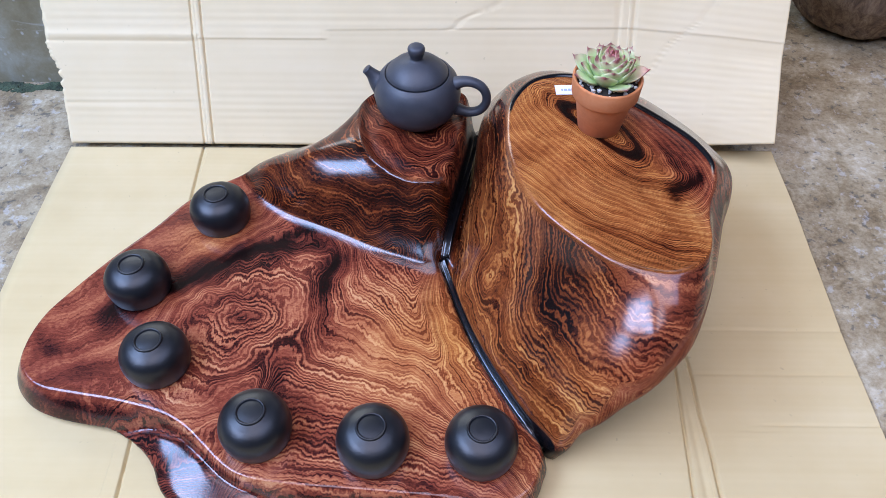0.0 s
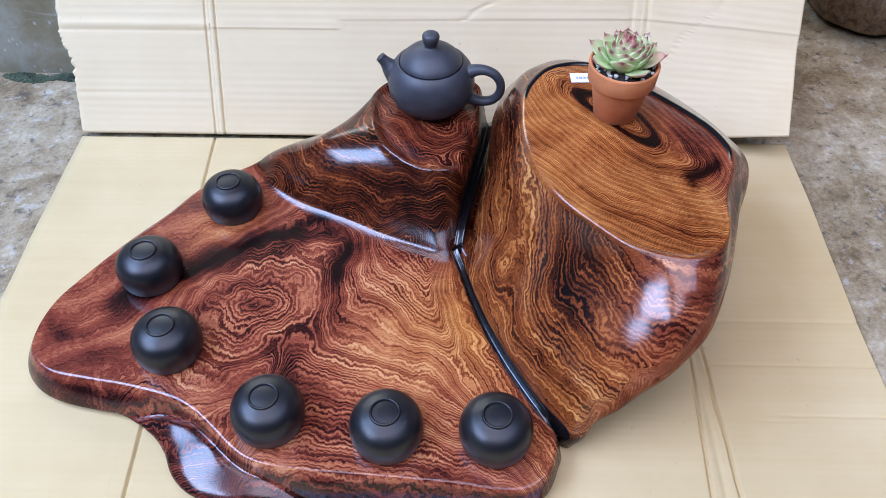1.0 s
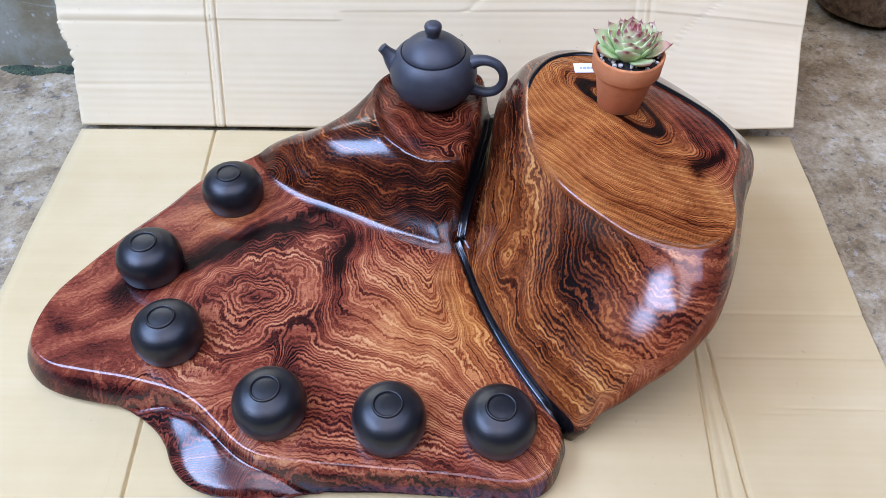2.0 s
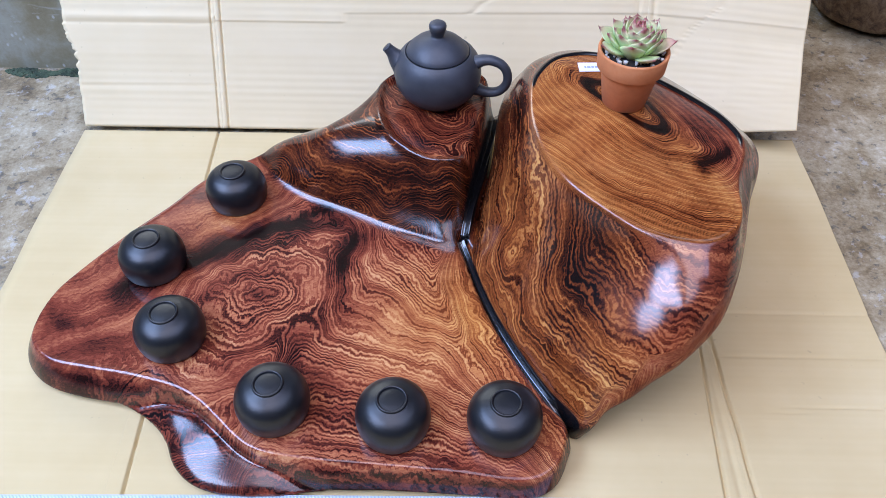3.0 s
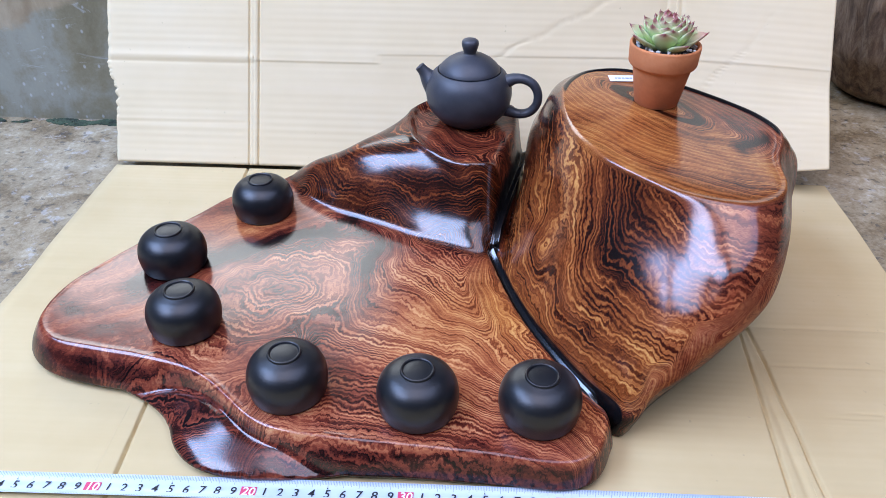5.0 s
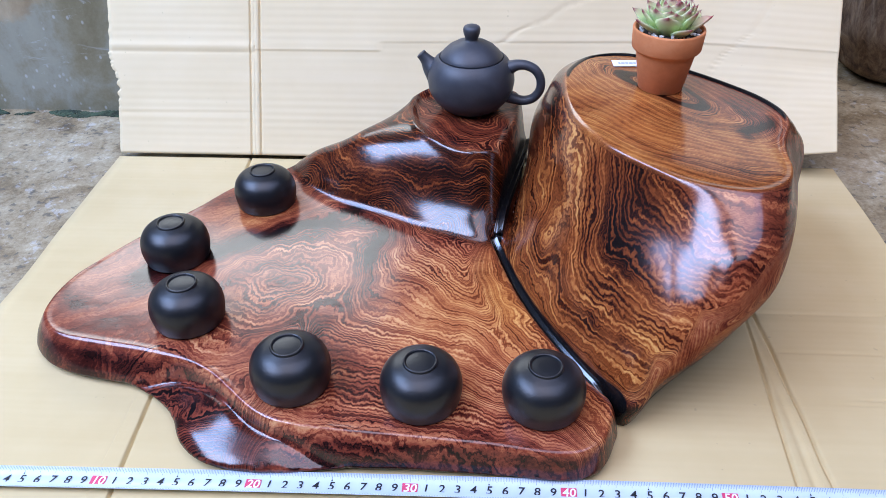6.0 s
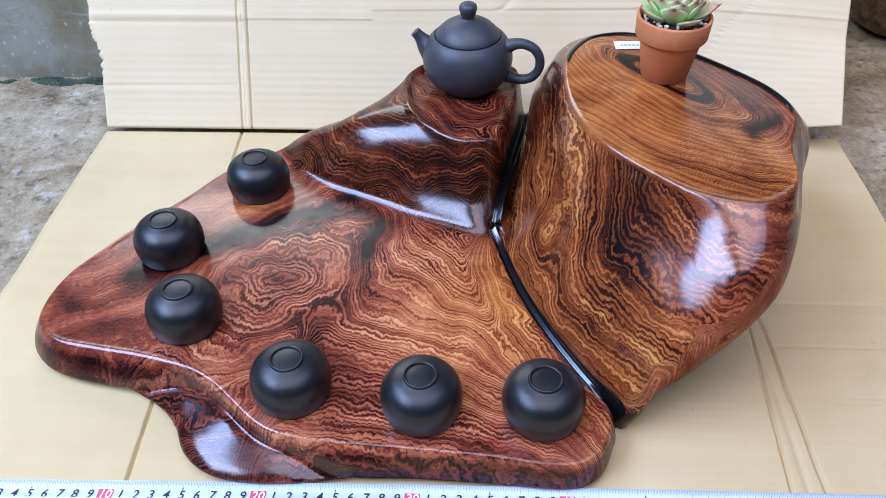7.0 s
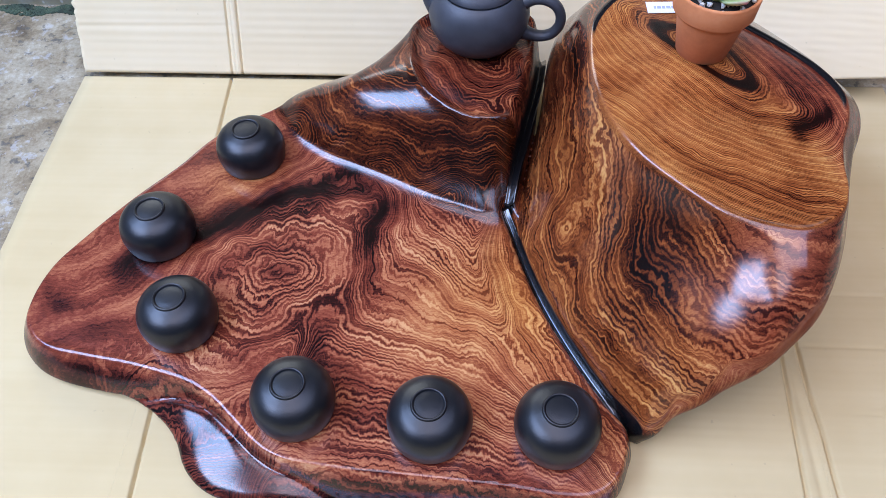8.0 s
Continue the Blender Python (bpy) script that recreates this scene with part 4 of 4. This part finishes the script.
def channel(name, points, h, half, spread, parent, label):
    """A black lacquered trough laid along the floor of a groove."""
    c = spline(points, 10, False)
    keep = c[(c[:, 1] < 0.640) & (c[:, 1] > 0.288)]
    floor = lookup(h, np.column_stack((keep, keep[:, :1] * 0)))
    floor = np.convolve(np.pad(floor, 3, mode="edge"), np.ones(7) / 7, "valid") + 0.0012
    verts, faces = [], []
    n = 9
    for i, (x, y) in enumerate(keep):
        d = keep[min(i + 1, len(keep) - 1)] - keep[max(i - 1, 0)]
        d = d / np.hypot(*d)
        wide = half * (1 + spread * (i / (len(keep) - 1)) ** 2)
        for layer in (0, 1):
            for k in range(n):
                v = k / (n - 1) * 2 - 1
                rise = (0.75 * (v + 0.6) if v > -0.6 else -1.5 * (v + 0.6)) * wide
                verts.append((x - d[1] * v * wide, y + d[0] * v * wide, floor[i] + 0.0030 + rise - 0.0008 * layer))
    for i in range(len(keep) - 1):
        a, b = i * 2 * n, (i + 1) * 2 * n
        for k in range(n - 1):
            faces.append((a + k, b + k, b + k + 1, a + k + 1))
            faces.append((a + n + k, a + n + k + 1, b + n + k + 1, b + n + k))
        faces.append((a, a + n, b + n, b))
        faces.append((a + n - 1, b + n - 1, b + 2 * n - 1, a + 2 * n - 1))
    for a, turn in ((0, 1), ((len(keep) - 1) * 2 * n, -1)):
        faces.append(tuple([a + k for k in range(n)] + [a + 2 * n - 1 - k for k in range(n)])[::turn])
    part_data(name, verts, faces, LACQUER, parent, label)


carved_tray()


# ---- tea ware ----
def plate_level(y):
    return 0.0265 + 0.016 * (y - 0.25)


def smooth_profile(points):
    return [tuple(p) for p in spline(points, 3, False)]


def tea_cup():
    bm = bmesh.new()
    outer = [(0.0238, 0.0), (0.0252, 0.0004), (0.0261, 0.0022), (0.0270, 0.0065), (0.0276, 0.0120), (0.0272, 0.0175), (0.0255, 0.0232), (0.0222, 0.0277), (0.0178, 0.0308), (0.0132, 0.0324), (0.0112, 0.0330), (0.0088, 0.0333), (0.0050, 0.0338), (0.0, 0.0340)]
    ring = [(0.0116, 0.0322), (0.0114, 0.0335), (0.0111, 0.0342), (0.0105, 0.0345), (0.0099, 0.0342), (0.0094, 0.0335), (0.0090, 0.0322)]
    inner = [(0.0, 0.0295), (0.012, 0.0285), (0.020, 0.0250), (0.0242, 0.018), (0.0250, 0.009), (0.0240, 0.003), (0.0238, 0.0)]
    lathe(bm, inner[:-1] + smooth_profile(outer), 64)
    cup = thing("tea_cup", pose(0, 0, 0), "small dark grey unglazed clay tea cup turned upside down", "tea cup", "tea cups on the tray")
    part("bowl", bm, CLAY, cup)
    bm = bmesh.new()
    lathe(bm, smooth_profile(ring + ring[:1]), 48)
    part("foot_ring", bm, CLAY, cup)
    return cup


CUPS = [(-0.1855, 0.5135, 0.3), (-0.2412, 0.4295, 1.1), (-0.2068, 0.3532, 2.0), (-0.1152, 0.2917, 2.6), (-0.0252, 0.2806, 0.8), (0.0560, 0.2797, 1.6)]
first = tea_cup()
for n, (x, y, turn) in enumerate(CUPS):
    m = pose(x, y, plate_level(y) + 0.0008, 0, 0, math.degrees(turn))
    if n == 0:
        first.matrix_basis = m
    else:
        copy_thing(first, m)


def teapot():
    pot = thing("teapot", pose(0.000, 0.5945, 0.0910), "dark grey unglazed clay teapot standing on the tray", "teapot")
    bm = bmesh.new()
    lathe(bm, [(0.0, 0.0012), (0.020, 0.0012), (0.0215, 0.0), (0.0228, 0.0006), (0.0290, 0.0050), (0.0355, 0.0125), (0.0392, 0.0205), (0.0404, 0.0285), (0.0398, 0.0360), (0.0374, 0.0428),
               (0.0338, 0.0478), (0.0304, 0.0508), (0.0297, 0.0512), (0.0293, 0.0506), (0.0289, 0.0497), (0.0, 0.0497)], 72)
    part("body", bm, POT_CLAY, pot)
    bm = bmesh.new()
    lathe(bm, [(0.0, 0.0504), (0.0281, 0.0504), (0.0287, 0.0511), (0.0285, 0.0521), (0.0262, 0.0552), (0.0216, 0.0596), (0.0152, 0.0635), (0.0092, 0.0655), (0.0068, 0.0661), (0.0058, 0.0668), (0.0057, 0.0677),
               (0.0062, 0.0693), (0.0070, 0.0716), (0.0077, 0.0742), (0.0079, 0.0764), (0.0073, 0.0783), (0.0058, 0.0795), (0.0034, 0.0801), (0.0, 0.0802)], 64)
    part("lid", bm, POT_CLAY, pot)
    bm = bmesh.new()
    path = spline([(-0.0300, 0, 0.0335), (-0.0375, 0, 0.0395), (-0.0425, 0, 0.0455), (-0.0470, 0, 0.0505)], 6, False)
    rad = np.linspace(0, 1, len(path))
    tube(bm, path, [(0.0047 + 0.0118 * (1 - t) ** 2.2,) * 2 for t in rad], 20, False)
    tip, ahead = path[-1], (path[-1] - path[-2]) / np.linalg.norm(path[-1] - path[-2])
    tube(bm, [tip, tip + ahead * 0.0006, tip + ahead * 0.0003, tip - ahead * 0.008], [(0.0049,) * 2, (0.0043,) * 2, (0.0034,) * 2, (0.0030,) * 2], 20, False)
    part("spout", bm, POT_CLAY, pot)
    bm = bmesh.new()
    path = spline([(0.0340, 0, 0.0415), (0.0415, 0, 0.0450), (0.0500, 0, 0.0455), (0.0590, 0, 0.0415), (0.0642, 0, 0.0330), (0.0642, 0, 0.0225), (0.0585, 0, 0.0140), (0.0495, 0, 0.0108), (0.0405, 0, 0.0122), (0.0335, 0, 0.0150)], 6, False)
    u = np.linspace(0, 1, len(path))
    tube(bm, path, [(0.0041 + 0.0034 * (2 * abs(t - 0.5)) ** 5, 0.0050 + 0.0034 * (2 * abs(t - 0.5)) ** 5) for t in u], 18)
    part("handle", bm, POT_CLAY, pot)
    pot.rotation_euler = (0, 0, radians(-7))


teapot()


# ---- potted succulent ----
POT_AT = (0.1542, 0.5112, 0.1516)
POT_SIZE = 0.975


def succulent_leaf(length, width, thick):
    rows = 9
    rings = []
    for i in range(rows):
        t = i / (rows - 1)
        w = width * (0.46 + 0.98 * t - 0.15 * t * t) * max(0.03, 1 - max(0.0, (t - 0.56) / 0.44) ** 1.7)
        th = thick * (1.05 - 0.80 * t)
        ring = []
        for k in range(10):
            a = 2 * math.pi * k / 10
            cup = 0.16 * w * math.cos(a) ** 2 * t
            ring.append(((w / 2) * math.cos(a), length * t, th * math.sin(a) * (0.6 if math.sin(a) > 0 else 1.4) / 2 + cup + 0.20 * length * t * t, t))
        rings.append(ring)
    return rings


def potted_plant():
    holder = thing("flower_pot", pose(*POT_AT), "small terracotta flower pot standing on the tray top", "flower pot")
    bm = bmesh.new()
    lathe(bm, [(0.0, 0.0015), (0.0160, 0.0012), (0.0170, 0.0), (0.0180, 0.0008), (0.0238, 0.0322), (0.0243, 0.0335), (0.0268, 0.0340), (0.0275, 0.0352), (0.0284, 0.0495), (0.0280, 0.0508), (0.0268, 0.0510), (0.0258, 0.0500), (0.0248, 0.0440), (0.0, 0.0440)], 64)
    part("pot_body", bm, TERRACOTTA, holder)
    bm = bmesh.new()
    lathe(bm, [(0.0251, 0.0450), (0.022, 0.0468), (0.012, 0.0475), (0.0, 0.0478)], 32)
    for v in bm.verts:
        v.co.z += 0.0012 * noise.noise(v.co * 300)
    part("soil", bm, SOIL, holder)
    rng = random.Random(11)
    bm = bmesh.new()
    for _ in range(64):
        a, r = rng.uniform(0, 6.283), rng.uniform(0.0175, 0.0240)
        made = bmesh.ops.create_icosphere(bm, subdivisions=1, radius=rng.uniform(0.0007, 0.0019))
        for v in made["verts"]:
            v.co *= rng.uniform(0.75, 1.25)
        bmesh.ops.translate(bm, vec=(r * math.cos(a), r * math.sin(a), 0.0478 + rng.uniform(0, 0.0012)), verts=made["verts"])
    tagged(part("grit", bm, GRIT, holder, "pale perlite crumbs", False), kind="stuff")
    holder.scale = (POT_SIZE,) * 3
    plant = thing("succulent", pose(POT_AT[0], POT_AT[1], POT_AT[2] + 0.0430), "green echeveria succulent rosette with pink leaf tips in a pot", "succulent")
    total, golden = 50, 2.39996
    for i in range(total):
        f = min(1.0, (i / 43) ** 0.85)
        tilt = radians(84 - 52 * f) + rng.uniform(-0.12, 0.12) - (radians(15) if i > 43 else 0)
        a = i * golden + rng.uniform(-0.20, 0.20)
        length = (0.0112 + 0.0120 * f ** 0.7) * rng.uniform(0.88, 1.10)
        base_r, base_z = 0.0012 + 0.0050 * f, 0.0165 - 0.0130 * f
        if i > 43:
            length *= 1.08
        rings = succulent_leaf(length, (0.0102 + 0.0085 * f) * rng.uniform(0.9, 1.12), 0.0060)
        m = Matrix.Rotation(a, 4, "Z") @ Matrix.Translation((0, base_r, base_z)) @ Matrix.Rotation(tilt, 4, "X")
        verts, faces, along = [], [], []
        for ring in rings:
            for x, y, z, t in ring:
                verts.append(m @ Vector((x, y, z)))
                along.append(t)
        for r in range(len(rings) - 1):
            for k in range(10):
                j = (k + 1) % 10
                faces.append((r * 10 + k, r * 10 + j, (r + 1) * 10 + j, (r + 1) * 10 + k))
        faces.append(tuple(range(9, -1, -1)))
        tip = len(verts)
        verts.append(m @ Vector((0, length * 1.07, 0.23 * length)))
        along.append(1.0)
        for k in range(10):
            faces.append((tip - 10 + k, tip - 10 + (k + 1) % 10, tip))
        ob = part_data("leaf", verts, faces, LEAF, plant)
        shade = max(0.0, min(1.0, 1.05 - 2.6 * f + rng.uniform(-0.15, 0.15))) if i < 44 else rng.choice((0.0, 0.1, 0.7))
        ob.data.attributes.new("along", "FLOAT", "POINT").data.foreach_set("value", along + [1.0] * (len(ob.data.vertices) - len(along)))
        ob.data.attributes.new("shade", "FLOAT", "POINT").data.foreach_set("value", [shade] * len(ob.data.vertices))


potted_plant()


def price_label():
    bm = bmesh.new()
    box(bm, -0.012, 0.012, -0.0065, 0.0065, 0, 0.0004)
    tag = thing("paper_label", pose(0.134, 0.557, 0.1522, 0, 0, 2), "small white paper label lying on the tray top", "label")
    part("paper", bm, PAPER, tag, smooth=False)
    bm = bmesh.new()
    x = -0.007
    for w in (0.0016, 0.0028, 0.0022, 0.003, 0.002):
        box(bm, x, x + w, -0.0016, 0.0012, 0.0004, 0.0006)
        x += w + 0.0008
    part("print_bars", bm, FADED_INK, tag, smooth=False)


price_label()


# ---- measuring tape ----
def tape_y(x):
    return 0.2225 + 0.022 * (x + 0.3) - 0.018 * (x + 0.3) ** 2


def cm_x(n):
    return -0.3317 + 0.01008 * n


def tape_z(v):
    """Height of the bowed blade across its width, v from -1 to 1."""
    return 0.0042 - 0.0022 * (1 - v * v)


def text_mesh(body, size):
    cu = bpy.data.curves.new("digits", "FONT")
    cu.body, cu.size, cu.align_x, cu.align_y = body, size, "CENTER", "CENTER"
    cu.resolution_u = 3
    cu.shear = 0.12
    cu.offset = 0.00012
    tmp = bpy.data.objects.new("digits", cu)
    scene.collection.objects.link(tmp)
    mesh = bpy.data.meshes.new_from_object(tmp.evaluated_get(bpy.context.evaluated_depsgraph_get()))
    bpy.data.objects.remove(tmp)
    bpy.data.curves.remove(cu)
    return mesh


def measuring_tape():
    tape = thing("measuring_tape", pose(0, 0, 0), "pale blue-white steel measuring tape stretched out on the cardboard", "measuring tape")
    width, last = 0.0160, 78
    verts, faces = [], []
    for n in range(0, last + 1):
        x = cm_x(n)
        for layer in (0, 1):
            for k in range(9):
                v = k / 4 - 1
                verts.append((x, tape_y(x) + v * width / 2, tape_z(v) - 0.0003 * layer))
    for n in range(last):
        a, b = n * 18, (n + 1) * 18
        for k in range(8):
            faces.append((a + k, b + k, b + k + 1, a + k + 1))
            faces.append((a + 9 + k, a + 10 + k, b + 10 + k, b + 9 + k))
        faces.append((a, a + 9, b + 9, b))
        faces.append((a + 8, b + 8, b + 17, a + 17))
    part_data("blade", verts, faces, TAPE_WHITE, tape)
    bm = bmesh.new()
    for mm in range(0, last * 10):
        x = cm_x(mm / 10)
        long = 0.0042 if mm % 10 == 0 else (0.0034 if mm % 5 == 0 else 0.0026)
        for side, reach in ((1, long), (-1, 0.0012)):
            y0 = tape_y(x) + side * width / 2
            q = [bm.verts.new((x + s * 0.00011, y0 - side * d, tape_z((y0 - side * d - tape_y(x)) / (width / 2)) + 0.00012)) for s, d in ((-1, 0.0002), (1, 0.0002), (1, reach), (-1, reach))]
            bm.faces.new(q)
    tagged(part("scale", bm, TAPE_TICK, tape, "fine millimetre ticks", False), kind="stuff")
    glyphs = {}
    for n in range(1, last):
        x = cm_x(n)
        tens = n % 10 == 0
        body = str(n) if tens else str(n % 10)
        if body not in glyphs:
            glyphs[body] = text_mesh(body, 0.0086)
        if tens:
            bm = bmesh.new()
            box(bm, -0.0050, 0.0050, -0.0038, 0.0038, 0, 0.00012)
            ob = part("red_block", bm, TAPE_RED, tape, "red block behind the tens", False)
            ob.location = (x, tape_y(x) - 0.0012, tape_z(0) + 0.0004)
        mesh = glyphs[body]
        if not mesh.materials:
            mesh.materials.append(PAPER if tens else INK)
        ob = new("number", mesh)
        ob.parent = tape
        ob.location = (x, tape_y(x) - 0.0012, tape_z(0) + (0.0006 if tens else 0.0004))
        if n % 5 == 0 and not tens:
            bm = bmesh.new()
            bm.faces.new([bm.verts.new(p) for p in ((-0.0006, -0.0006, 0), (0.0006, -0.0006, 0), (0, 0.0008, 0))])
            ob = part("arrow_mark", bm, INK, tape, "", False)
            ob.location = (x, tape_y(x) + 0.0034, tape_z(0.45) + 0.0003)
    bm = bmesh.new()
    box(bm, cm_x(0) - 0.0012, cm_x(0), tape_y(cm_x(0)) - 0.007, tape_y(cm_x(0)) + 0.007, 0.0, 0.006)
    part("end_hook", bm, STEEL, tape, "bent steel end hook", False)


measuring_tape()


# ---- old log at the back ----
def old_log():
    bm = bmesh.new()
    prof = [(0.0, 0.0), (0.055, 0.0), (0.075, 0.012), (0.112, 0.070), (0.128, 0.14), (0.132, 0.24), (0.128, 0.36), (0.120, 0.40), (0.0, 0.405)]
    dense = []
    for (r0, z0), (r1, z1) in zip(prof, prof[1:]):
        for t in np.linspace(0, 1, 6, endpoint=False):
            dense.append((r0 + (r1 - r0) * t, z0 + (z1 - z0) * t))
    dense.append(prof[-1])
    lathe(bm, dense, 176)
    for v in bm.verts:
        a = math.atan2(v.co.y, v.co.x)
        r = math.hypot(v.co.x, v.co.y)
        if r > 0.02:
            k = 1 + 0.05 * noise.noise((math.cos(a) * 2, math.sin(a) * 2, v.co.z * 4)) + 0.030 * noise.noise((math.cos(a) * 9, math.sin(a) * 9, v.co.z * 9)) + 0.030 * noise.noise((math.cos(a) * 26, math.sin(a) * 26, v.co.z * 5))
            v.co.x *= k
            v.co.y *= k
    ob = part("log_stump", bm, BARK)
    ob.matrix_basis = pose(0.563, 0.93, -0.006)
    tagged(ob, "dark weathered tree stump with rough bark on the concrete", "stump")


old_log()
